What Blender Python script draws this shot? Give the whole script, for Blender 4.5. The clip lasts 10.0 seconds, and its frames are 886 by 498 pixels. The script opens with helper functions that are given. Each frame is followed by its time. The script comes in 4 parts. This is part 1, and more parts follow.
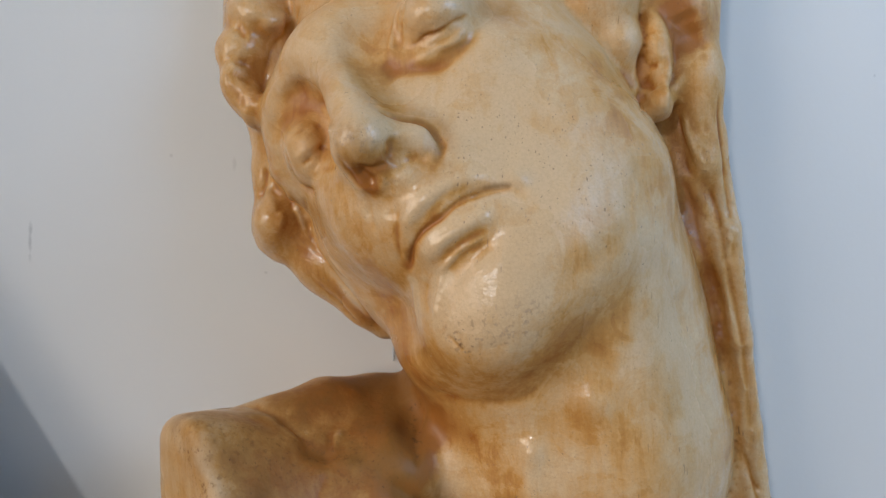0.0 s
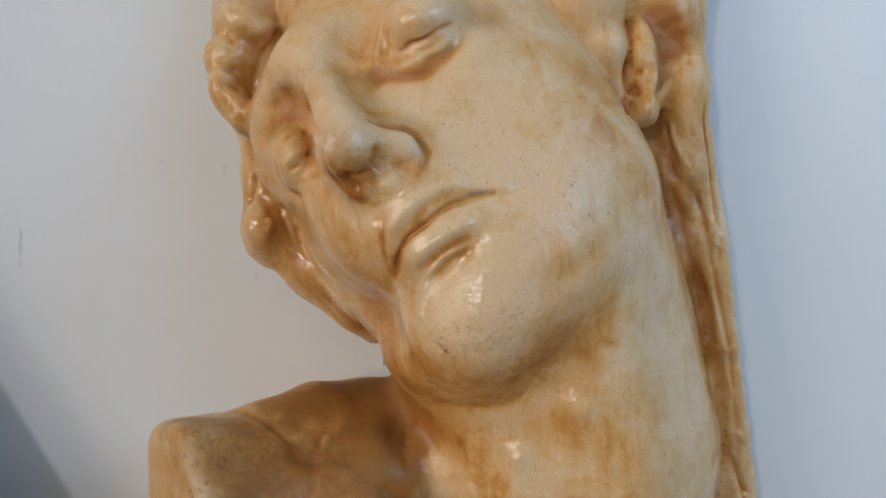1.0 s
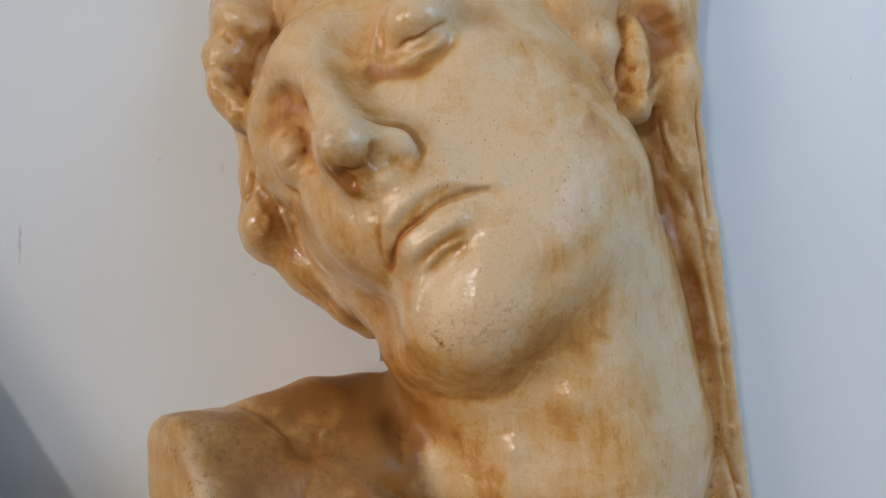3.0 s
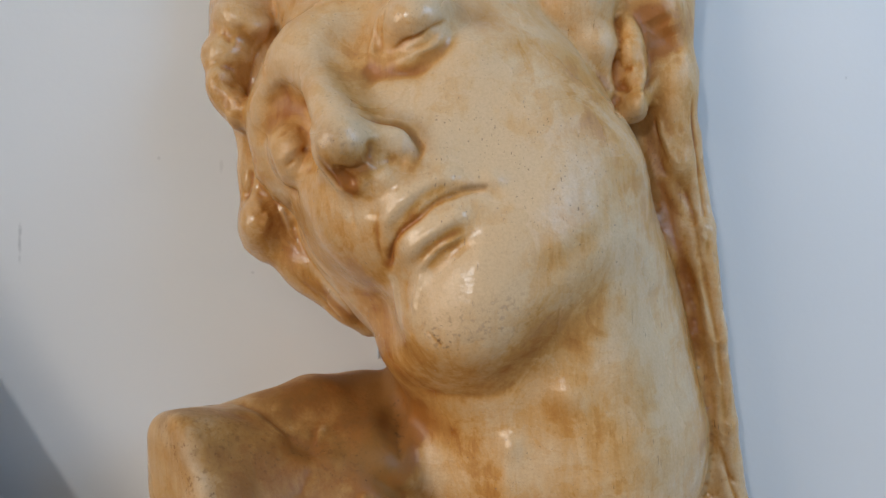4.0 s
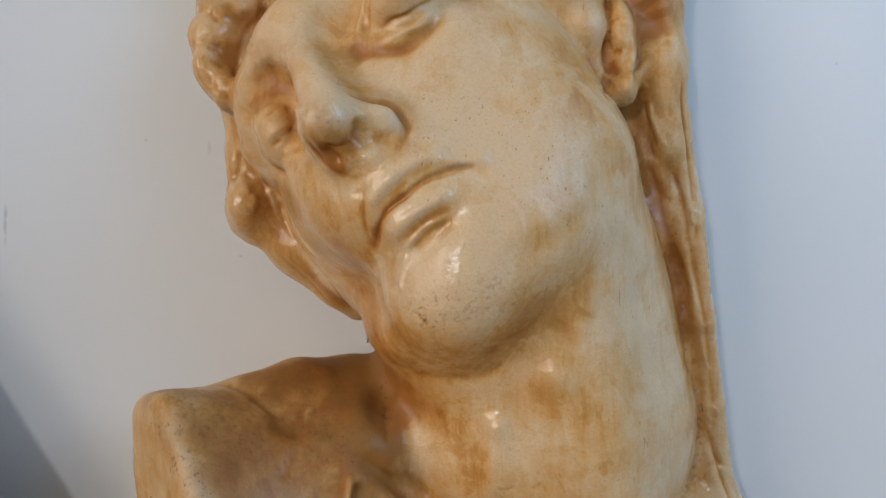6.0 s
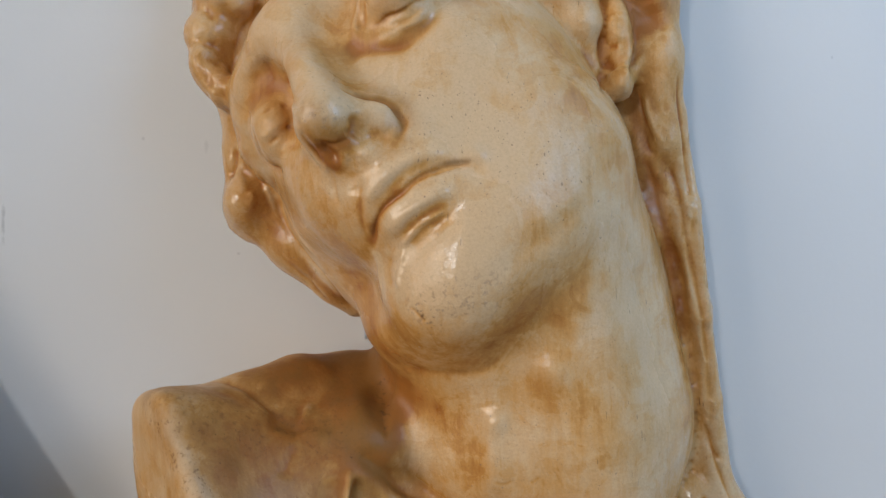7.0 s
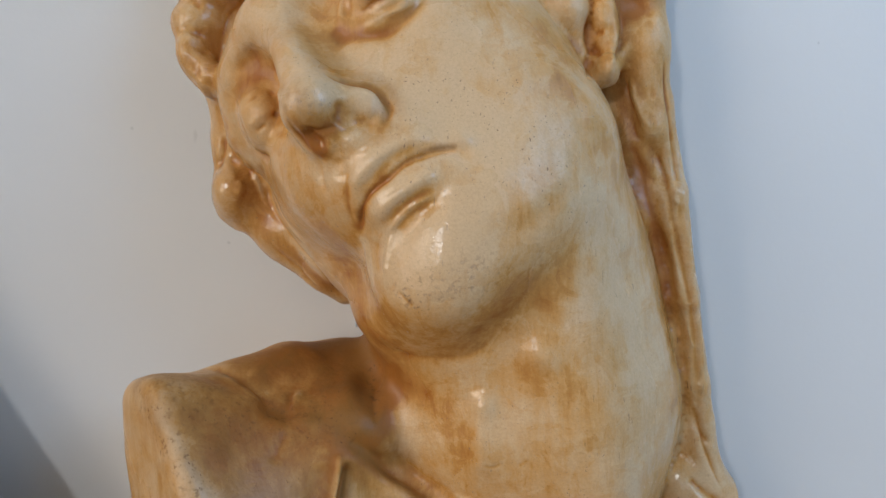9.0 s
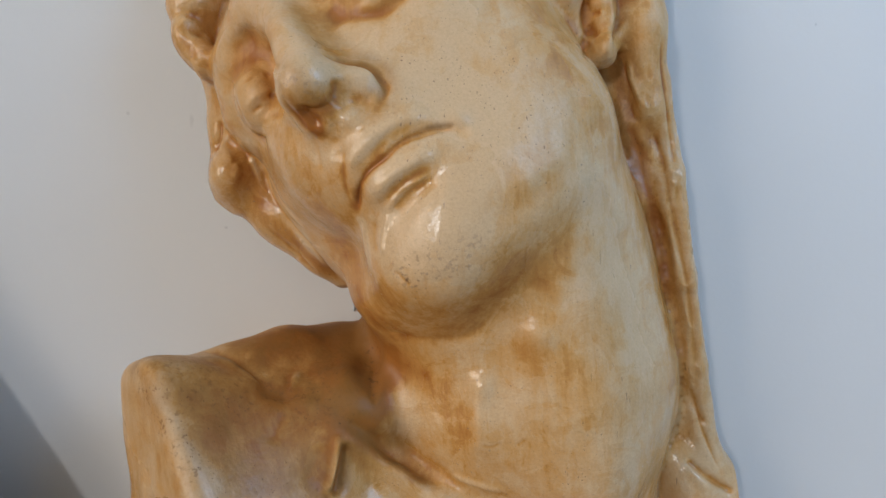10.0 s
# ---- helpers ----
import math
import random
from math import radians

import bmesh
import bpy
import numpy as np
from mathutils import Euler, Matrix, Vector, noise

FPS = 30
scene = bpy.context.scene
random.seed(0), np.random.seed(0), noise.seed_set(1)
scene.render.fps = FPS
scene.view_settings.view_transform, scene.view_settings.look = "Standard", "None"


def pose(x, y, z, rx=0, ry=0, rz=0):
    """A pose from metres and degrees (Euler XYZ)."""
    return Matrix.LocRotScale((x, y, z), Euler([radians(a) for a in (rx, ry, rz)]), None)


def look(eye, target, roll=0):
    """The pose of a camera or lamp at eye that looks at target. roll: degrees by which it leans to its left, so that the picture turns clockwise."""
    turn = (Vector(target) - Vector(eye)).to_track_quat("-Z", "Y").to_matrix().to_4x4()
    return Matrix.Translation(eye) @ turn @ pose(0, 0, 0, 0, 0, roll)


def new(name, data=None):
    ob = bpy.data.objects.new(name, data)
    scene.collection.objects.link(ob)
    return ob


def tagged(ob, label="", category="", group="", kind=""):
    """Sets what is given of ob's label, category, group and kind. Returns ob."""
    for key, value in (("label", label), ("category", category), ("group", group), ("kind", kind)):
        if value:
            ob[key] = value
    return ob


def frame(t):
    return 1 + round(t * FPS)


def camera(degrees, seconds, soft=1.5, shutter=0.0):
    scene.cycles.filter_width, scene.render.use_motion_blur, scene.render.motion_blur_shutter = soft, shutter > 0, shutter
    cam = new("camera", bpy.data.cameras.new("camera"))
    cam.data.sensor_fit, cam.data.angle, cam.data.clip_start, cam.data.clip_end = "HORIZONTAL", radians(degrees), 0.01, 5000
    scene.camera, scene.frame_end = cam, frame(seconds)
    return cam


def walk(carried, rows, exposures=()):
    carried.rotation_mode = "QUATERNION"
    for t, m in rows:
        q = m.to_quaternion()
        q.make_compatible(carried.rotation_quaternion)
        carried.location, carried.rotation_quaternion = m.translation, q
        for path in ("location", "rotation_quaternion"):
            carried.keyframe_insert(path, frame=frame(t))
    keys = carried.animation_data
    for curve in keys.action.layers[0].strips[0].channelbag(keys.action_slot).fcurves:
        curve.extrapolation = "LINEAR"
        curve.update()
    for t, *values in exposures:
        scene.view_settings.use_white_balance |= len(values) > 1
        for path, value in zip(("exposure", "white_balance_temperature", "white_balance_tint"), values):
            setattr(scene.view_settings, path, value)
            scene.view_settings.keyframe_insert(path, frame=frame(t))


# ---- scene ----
cam = camera(66.5, 10.0)
METRES, EYE, TILT, LEAN, TURN = 0.052, 1.5, 0.0, 0.0, 0.0
ROWS = [
    (0.0, 0.0, 0.0, 0.0, 0.0, 0.0, -0.0),
    (0.5, 0.0191, 0.0032, -0.0277, -0.1, 0.08, -0.02),
    (1.0, 0.0994, -0.0318, 0.0414, -0.17, 0.08, 0.16),
    (1.5, 0.0942, -0.0719, 0.0374, -0.13, 0.22, 0.09),
    (2.0, 0.0536, -0.0574, 0.0015, -0.18, 0.18, 0.08),
    (2.5, 0.095, -0.0865, -0.0089, -0.3, 0.2, 0.21),
    (4.0, 0.1231, -0.1617, -0.0245, -0.51, 0.14, 0.27),
    (4.5, 0.1239, -0.1901, -0.0332, -0.61, 0.02, 0.03),
    (5.0, 0.151, -0.1588, -0.0779, -0.73, -0.1, -0.1),
    (5.5, 0.1789, -0.1348, -0.1364, -0.88, -0.18, -0.13),
    (7.0, 0.207, -0.1559, -0.149, -1.03, -0.63, 0.43),
    (7.5, 0.234, -0.2064, -0.1246, -1.13, -0.69, 0.55),
    (8.0, 0.2606, -0.1717, -0.1715, -1.14, -0.91, 0.71),
    (8.5, 0.237, -0.1536, -0.2011, -1.2, -1.03, 0.7),
    (9.0, 0.282, -0.1934, -0.2129, -1.36, -1.23, 0.86),
    (9.5, 0.3173, -0.2028, -0.2434, -1.42, -1.48, 1.1),
    (10.0, 0.2919, -0.1924, -0.3387, -1.48, -1.7, 1.15),
]
walk(cam, [(t, pose(0, 0, EYE, TILT, LEAN, TURN) @ pose(METRES * x, METRES * y, METRES * z, 90 + pitch, roll, yaw)) for t, x, y, z, yaw, pitch, roll in ROWS])

# ---- daylight: sky, and the window behind the viewer ----
world = bpy.data.worlds.new("world")
scene.world = world
world.use_nodes = True
sky = world.node_tree.nodes.new("ShaderNodeTexSky")
sky.sky_type, sky.sun_disc, sky.sun_elevation, sky.sun_rotation = "NISHITA", False, radians(35), radians(200)
back = world.node_tree.nodes["Background"]
world.node_tree.links.new(sky.outputs[0], back.inputs[0])
back.inputs[1].default_value = 0.1
scene.view_settings.exposure = 0.0


def area(name, at, target, width, height, watts, colour):
    lamp = bpy.data.lights.new(name, "AREA")
    lamp.shape, lamp.size, lamp.size_y, lamp.energy, lamp.color = "RECTANGLE", width, height, watts, colour
    ob = new(name, lamp)
    ob.matrix_world = look(at, target)
    return ob


area("window_daylight", (-1.15, -2.19, 2.1), (0.0, 0.35, 1.5), 0.17, 0.24, 13.5, (0.93, 0.96, 1.0))
area("wide_window_daylight", (-1.69, -0.95, 1.85), (0.0, 0.35, 1.5), 0.9, 1.2, 18.5, (1.0, 0.88, 0.75))
area("side_window_daylight", (1.14, -0.45, 2.15), (0.4, 0.405, 1.75), 0.9, 0.6, 12.5, (0.34, 0.61, 1.0))

# ---- materials ----
class Nodes:
    def __init__(self, name):
        self.mat = bpy.data.materials.new(name)
        self.mat.use_nodes = True
        self.tree = self.mat.node_tree
        self.bsdf = self.tree.nodes["Principled BSDF"]

    def add(self, kind, **sets):
        n = self.tree.nodes.new("ShaderNode" + kind)
        for key, value in sets.items():
            if key in n.inputs:
                n.inputs[key].default_value = value
        return n

    def link(self, a, b):
        self.tree.links.new(a, b)

    def noise(self, scale, detail=4.0, rough=0.55, distort=0.0):
        n = self.add("TexNoise", Scale=scale, Detail=detail, Roughness=rough, Distortion=distort)
        self.link(self.coords(), n.inputs["Vector"])
        return n.outputs[0]

    def drawn(self, scale, detail, rough):
        """Noise drawn out along the way that the varnish ran."""
        place = self.add("Mapping", Rotation=(0.1, 0.12, 0.0), Scale=scale)
        self.link(self.coords(), place.inputs["Vector"])
        n = self.add("TexNoise", Scale=1.0, Detail=detail, Roughness=rough, Distortion=0.3)
        self.link(place.outputs[0], n.inputs["Vector"])
        return n.outputs[0]

    def coords(self):
        if not hasattr(self, "space"):
            self.space = self.add("TexCoord").outputs["Object"]
        return self.space

    def ramp(self, value, low, high):
        m = self.add("MapRange")
        m.inputs[1].default_value, m.inputs[2].default_value = low, high
        self.link(value, m.inputs[0])
        return m.outputs[0]

    def maths(self, op, a, b):
        m = self.add("Math")
        m.operation = op
        for slot, value in zip(m.inputs, (a, b)):
            if isinstance(value, (int, float)):
                slot.default_value = value
            else:
                self.link(value, slot)
        return m.outputs[0]

    def blend(self, factor, a, b):
        m = self.add("Mix")
        m.data_type = "RGBA"
        if isinstance(factor, (int, float)):
            m.inputs[0].default_value = factor
        else:
            self.link(factor, m.inputs[0])
        for slot, value in ((m.inputs[6], a), (m.inputs[7], b)):
            if isinstance(value, tuple):
                slot.default_value = (*value, 1)
            else:
                self.link(value, slot)
        return m.outputs[2]

    def bump(self, height, strength, distance, under=None):
        b = self.add("Bump", Strength=strength, Distance=distance)
        self.link(height, b.inputs["Height"])
        if under:
            self.link(under, b.inputs["Normal"])
        return b.outputs[0]


def plaster_wall(name, colour, scale=1.0, marks=()):
    m = Nodes(name)
    big, fine = m.noise(2.5 * scale, 3), m.noise(260 * scale, 3)
    tone = m.blend(m.ramp(big, 0.35, 0.65), tuple(c * 0.96 for c in colour), colour)
    for place, size, strength, length in marks:
        squeeze = m.add("VectorMath")
        squeeze.operation = "MULTIPLY"
        m.link(m.coords(), squeeze.inputs[0])
        squeeze.inputs[1].default_value = (1, 1, 1 / length)
        far = m.add("VectorMath")
        far.operation = "DISTANCE"
        m.link(squeeze.outputs[0], far.inputs[0])
        far.inputs[1].default_value = (place[0], place[1], place[2] / length)
        spot = m.ramp(m.maths("ADD", far.outputs["Value"], m.maths("MULTIPLY", m.noise(140, 3), size * 1.6)), size * 1.5, size * 1.05)
        tone = m.blend(m.maths("MULTIPLY", spot, strength), tone, (0.34, 0.33, 0.32))
    m.link(tone, m.bsdf.inputs["Base Color"])
    m.bsdf.inputs["Roughness"].default_value = 0.62
    m.link(m.bump(fine, 0.12, 0.0006, m.bump(m.noise(30, 2), 0.1, 0.002)), m.bsdf.inputs["Normal"])
    return m.mat


def varnished_plaster():
    """Cream plaster under amber shellac, laid thick and thin, worn pale on the high places."""
    m = Nodes("varnished_plaster")
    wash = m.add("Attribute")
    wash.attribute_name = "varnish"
    dull = m.add("Attribute")
    dull.attribute_name = "worn_matt"
    cloud, streak, grain = m.noise(24, 5, 0.6, 0.2), m.drawn((130, 130, 30), 5, 0.65), m.noise(420, 3)
    brush = m.ramp(m.noise(46, 7, 0.7, 0.25), 0.42, 0.6)
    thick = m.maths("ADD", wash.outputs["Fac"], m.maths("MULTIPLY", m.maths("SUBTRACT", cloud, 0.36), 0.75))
    thick = m.maths("ADD", thick, m.maths("MULTIPLY", m.maths("SUBTRACT", streak, 0.5), 0.6))
    thick = m.maths("ADD", thick, m.maths("MULTIPLY", m.maths("SUBTRACT", brush, 0.5), 0.2))
    edge = m.ramp(m.noise(34, 7, 0.65, 1.2), 0.5, 0.525)
    thick = m.maths("ADD", thick, m.maths("MULTIPLY", m.maths("SUBTRACT", edge, 0.5), 0.2))
    mottle = m.noise(120, 6, 0.7, 0.4)
    thick = m.maths("ADD", thick, m.maths("MULTIPLY", m.maths("SUBTRACT", mottle, 0.5), 0.9))
    run = m.ramp(m.drawn((190, 190, 22), 4, 0.6), 0.5, 0.56)
    thick = m.maths("ADD", thick, m.maths("MULTIPLY", m.maths("SUBTRACT", run, 0.4), 0.12))
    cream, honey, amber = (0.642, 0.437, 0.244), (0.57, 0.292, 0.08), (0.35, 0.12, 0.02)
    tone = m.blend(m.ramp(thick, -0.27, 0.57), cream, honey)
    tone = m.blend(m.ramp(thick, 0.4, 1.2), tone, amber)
    soil = m.add("Attribute")
    soil.attribute_name = "grime"
    film = m.maths("MULTIPLY", soil.outputs["Fac"], m.ramp(m.maths("ADD", cloud, m.maths("MULTIPLY", streak, 0.6)), 0.45, 1.0))
    tone = m.blend(m.maths("MINIMUM", m.maths("MULTIPLY", film, 1.5), 0.92), tone, (0.24, 0.105, 0.022))
    worn = m.add("Attribute")
    worn.attribute_name = "pitted"
    patch = m.maths("ADD", m.ramp(m.noise(16, 2), 0.42, 0.62), worn.outputs["Fac"])
    pits = m.maths("MULTIPLY", m.ramp(m.noise(680, 2, 0.5), 0.7, 0.73), patch)
    pits = m.maths("ADD", pits, m.maths("MULTIPLY", m.ramp(m.noise(380, 3, 0.6), 0.56, 0.66), worn.outputs["Fac"]))
    for turn in ((0.3, 0.2, 0.1), (0.2, 1.0, 0.3)):
        place = m.add("Mapping", Rotation=turn, Scale=(1200, 1200, 110))
        m.link(m.coords(), place.inputs["Vector"])
        line = m.add("TexNoise", Scale=1.0, Detail=0.0)
        m.link(place.outputs[0], line.inputs["Vector"])
        pits = m.maths("ADD", pits, m.maths("MULTIPLY", m.ramp(line.outputs[0], 0.835, 0.855), m.ramp(m.noise(11, 2), 0.45, 0.6)))
    pits = m.maths("MINIMUM", pits, 1.0)
    specks = m.ramp(m.noise(900, 2, 0.6), 0.64, 0.76)
    tone = m.blend(m.maths("MULTIPLY", pits, 0.8), tone, (0.12, 0.05, 0.018))
    tone = m.blend(m.maths("MULTIPLY", specks, 0.35), tone, (0.16, 0.08, 0.04))
    dust = m.maths("MULTIPLY", m.ramp(m.noise(850, 5, 0.75), 0.42, 0.62), 0.16)
    tone = m.blend(dust, tone, (0.27, 0.14, 0.06))
    m.link(tone, m.bsdf.inputs["Base Color"])
    gloss = m.maths("ADD", m.ramp(cloud, -0.1, 3.6), m.maths("MULTIPLY", dull.outputs["Fac"], 0.55))
    gloss = m.maths("ADD", gloss, m.maths("MULTIPLY", pits, 0.3))
    m.link(gloss, m.bsdf.inputs["Roughness"])
    m.link(m.maths("SUBTRACT", 0.55, m.maths("MULTIPLY", dull.outputs["Fac"], 0.45)), m.bsdf.inputs["Specular IOR Level"])
    relief = m.bump(m.noise(95, 4), 0.22, 0.0018)
    relief = m.bump(grain, 0.45, 0.0005, relief)
    relief = m.bump(m.maths("MULTIPLY", pits, -1.0), 0.3, 0.0005, relief)
    m.link(relief, m.bsdf.inputs["Normal"])
    return m.mat


WALL = plaster_wall("matt_wall_paint", (0.68, 0.67, 0.65), marks=(((-0.1063, 0.405, 1.4858), 0.0026, 0.4, 0.7), ((-0.125, 0.405, 1.551), 0.0022, 0.22, 3.0), ((-0.2475, 0.405, 1.505), 0.0022, 0.5, 9.0), ((-0.163, 0.405, 1.556), 0.002, 0.3, 1.0), ((0.2587, 0.405, 1.604), 0.0016, 0.35, 1.4)))
CEILING = plaster_wall("ceiling_paint", (0.8, 0.8, 0.79))
FLOOR = plaster_wall("floor_screed", (0.28, 0.24, 0.2), 3)
BUST = varnished_plaster()


def plain(name, colour, rough, metal=0.0, grain=200):
    m = Nodes(name)
    m.link(m.blend(m.ramp(m.noise(grain, 3), 0.3, 0.7), tuple(c * 0.8 for c in colour), colour), m.bsdf.inputs["Base Color"])
    m.bsdf.inputs["Roughness"].default_value, m.bsdf.inputs["Metallic"].default_value = rough, metal
    return m.mat


DARK = plain("dark_stained_wood", (0.035, 0.03, 0.026), 0.6, 0.0, 90)
STEEL = plain("dull_steel", (0.6, 0.64, 0.68), 0.5, 0.1)

# ---- the room ----
def slab(name, low, high, material, label):
    bm = bmesh.new()
    bmesh.ops.create_cube(bm, size=1)
    for v in bm.verts:
        v.co = [a + (b - a) * (c + 0.5) for a, b, c in zip(low, high, v.co)]
    data = bpy.data.meshes.new(name)
    bm.to_mesh(data)
    data.materials.append(material)
    return tagged(new(name, data), label, name.split("_")[0], "", "structure")


def wall_with_openings(name, label, along, at, thick, span, openings, top=2.9):
    """A wall along x or y with window openings (from, to, sill, head) cut through it, as one mesh."""
    bm = bmesh.new()
    cuts = sorted({span[0], span[1], *(c for o in openings for c in o[:2])})
    for a, b in zip(cuts, cuts[1:]):
        hole = [o for o in openings if o[0] <= a and b <= o[1]]
        levels = [(0, hole[0][2]), (hole[0][3], top)] if hole else [(0, top)]
        for low, high in levels:
            made = bmesh.ops.create_cube(bm, size=1)["verts"]
            for v in made:
                u, w, z = a + (b - a) * (v.co.x + 0.5), at + thick * (v.co.y + 0.5), low + (high - low) * (v.co.z + 0.5)
                v.co = (u, w, z) if along == "x" else (w, u, z)
    bmesh.ops.recalc_face_normals(bm, faces=bm.faces)
    data = bpy.data.meshes.new(name)
    bm.to_mesh(data)
    data.materials.append(WALL)
    return tagged(new(name, data), label, "wall", "", "structure")


PLAIN = "plain off-white painted plaster wall with a window opening"
slab("wall_north", (-1.82, 0.405, 0), (1.27, 0.525, 2.9), WALL, "plain off-white painted plaster wall behind the bust")
wall_with_openings("wall_south", PLAIN, "x", -2.35, 0.15, (-1.82, 1.27), [(-1.35, -0.95, 1.85, 2.35)])
wall_with_openings("wall_west", PLAIN, "y", -1.82, 0.12, (-2.2, 0.405), [(-1.5, -0.4, 1.2, 2.5)])
wall_with_openings("wall_east", PLAIN, "y", 1.15, 0.12, (-2.2, 0.405), [(-1.0, 0.1, 1.55, 2.55)])
slab("wall_pier", (-1.7, 0.05, 0), (-0.62, 0.405, 2.9), WALL, "plain off-white painted pier that steps out of the wall")
slab("floor", (-1.7, -2.2, -0.1), (1.15, 0.405, 0), FLOOR, "dull brown floor of the room")
slab("ceiling", (-1.7, -2.2, 2.9), (1.15, 0.405, 3.0), CEILING, "plain white painted ceiling")

# ---- sculpting in clay: a distance field on a grid, skinned, then worked with a modelling tool ----
class Clay:
    """A solid built of rounded masses, in millimetres about the sculpture's own origin."""

    def __init__(self, low, high, step):
        self.low, self.step = np.array(low, np.float32), step
        self.axes = [np.arange(a, b, step, dtype=np.float32) for a, b in zip(low, high)]
        self.field = np.full([len(a) for a in self.axes], 60, np.float32)

    def window(self, low, high):
        cut = [slice(max(int((a - o) / self.step), 0), max(int((b - o) / self.step) + 2, 0)) for a, b, o in zip(low, high, self.low)]
        x, y, z = (a[c] for a, c in zip(self.axes, cut))
        return tuple(cut), x[:, None, None], y[None, :, None], z[None, None, :]

    def join(self, cut, d, soft, hollow=False):
        if d.size == 0:
            return
        f = self.field[cut]
        if hollow:
            h = np.clip(0.5 - 0.5 * (f + d) / soft, 0, 1)
            self.field[cut] = f * (1 - h) - d * h + soft * h * (1 - h)
        else:
            h = np.clip(0.5 + 0.5 * (d - f) / soft, 0, 1)
            self.field[cut] = d * (1 - h) + f * h - soft * h * (1 - h)

    def egg(self, centre, radii, turn=(0, 0, 0), soft=8, hollow=False):
        """An ellipsoid with its radii along x, y, z before it is turned."""
        c, reach = np.array(centre, float), max(radii) + 2 * soft
        cut, x, y, z = self.window(c - reach, c + reach)
        m = np.array(Euler([radians(a) for a in turn]).to_matrix()).T
        p, q = 0, 0
        for row, r in zip(m, radii):
            u = (row[0] * (x - c[0]) + row[1] * (y - c[1]) + row[2] * (z - c[2])) / r
            p, q = p + u * u, q + u * u / (r * r)
        p = np.sqrt(p)
        self.join(cut, (p * (p - 1) / np.maximum(np.sqrt(q), 1e-6)).astype(np.float32), soft, hollow)

    def limb(self, a, b, ra, rb, soft=8, hollow=False, flat=1.0):
        """A tapering rod with round ends; flat below 1 squeezes it from front to back."""
        a, b = np.array(a, float), np.array(b, float)
        reach = max(ra, rb) + 2 * soft
        cut, x, y, z = self.window(np.minimum(a, b) - reach, np.maximum(a, b) + reach)
        w = np.array((1, 1 / flat, 1))
        ab = (b - a) * w
        px, py, pz = x - a[0], (y - a[1]) / flat, z - a[2]
        t = np.clip((px * ab[0] + py * ab[1] + pz * ab[2]) / (ab @ ab), 0, 1)
        d = np.sqrt((px - ab[0] * t) ** 2 + (py - ab[1] * t) ** 2 + (pz - ab[2] * t) ** 2) - (ra + (rb - ra) * t)
        self.join(cut, (d * min(1, flat + 0.2)).astype(np.float32), soft, hollow)

    def block(self, planes, edge, soft):
        """A block bounded by planes, each given as an outward normal and a point, with its edges rounded."""
        cut, x, y, z = self.window((-170, -110, -240), (60, 60, -40))
        d = None
        for n, p in planes:
            e = (n[0] * (x - p[0]) + n[1] * (y - p[1]) + n[2] * (z - p[2])).astype(np.float32)
            if d is None:
                d = e
            else:
                h = np.clip(0.5 - 0.5 * (d - e) / edge, 0, 1)
                d = d * (1 - h) + e * h + edge * h * (1 - h)
        self.join(cut, d, soft)

    def skin(self):
        """Vertices and quads of the surface (one vertex to each cell that it crosses)."""
        f = self.field
        inside = f < 0
        n = np.array(f.shape) - 1
        count = np.zeros(n, np.int8)
        for i in range(8):
            count += inside[i & 1:n[0] + (i & 1), i >> 1 & 1:n[1] + (i >> 1 & 1), i >> 2:n[2] + (i >> 2)]
        cell = np.argwhere((count > 0) & (count < 8))
        index = np.full(n, -1, np.int32)
        index[tuple(cell.T)] = np.arange(len(cell))
        total, hits = np.zeros((len(cell), 3), np.float32), np.zeros(len(cell), np.float32)
        corner = [f[tuple((cell + ((i & 1), i >> 1 & 1, i >> 2)).T)] for i in range(8)]
        for i in range(8):
            for axis in range(3):
                j = i | 1 << axis
                if j == i:
                    continue
                cross = (corner[i] < 0) != (corner[j] < 0)
                t = np.where(cross, corner[i] / np.where(cross, corner[i] - corner[j], 1), 0)
                for k in range(3):
                    total[:, k] += np.where(cross, t if k == axis else (i >> k & 1), 0)
                hits += cross
        verts = self.low + self.step * (cell + total / hits[:, None])
        quads = []
        for axis in range(3):
            u, v = (axis + 1) % 3, (axis + 2) % 3
            lo = [slice(1, -1)] * 3
            hi = [slice(1, -1)] * 3
            lo[axis], hi[axis] = slice(0, -1), slice(1, None)
            a, b = inside[tuple(lo)], inside[tuple(hi)]
            for flip in (False, True):
                at = np.argwhere((b & ~a) if flip else (a & ~b))
                base = at + 1
                base[:, axis] -= 1
                ring = []
                for du, dv in ((0, 0), (1, 0), (1, 1), (0, 1)):
                    p = base.copy()
                    p[:, u] -= du
                    p[:, v] -= dv
                    ring.append(index[tuple(p.T)])
                q = np.stack(ring, 1)
                quads.append(q[:, ::-1] if flip else q)
        return verts.astype(np.float64), np.concatenate(quads)


def edges_of(quads):
    e = np.sort(np.concatenate([quads[:, (i, (i + 1) % 4)] for i in range(4)]), axis=1)
    key = e[:, 0].astype(np.int64) << 32 | e[:, 1]
    uniq, back = np.unique(key, return_inverse=True)
    return np.stack([uniq >> 32, uniq & 0xFFFFFFFF], 1).astype(np.int64), back.reshape(4, -1).T


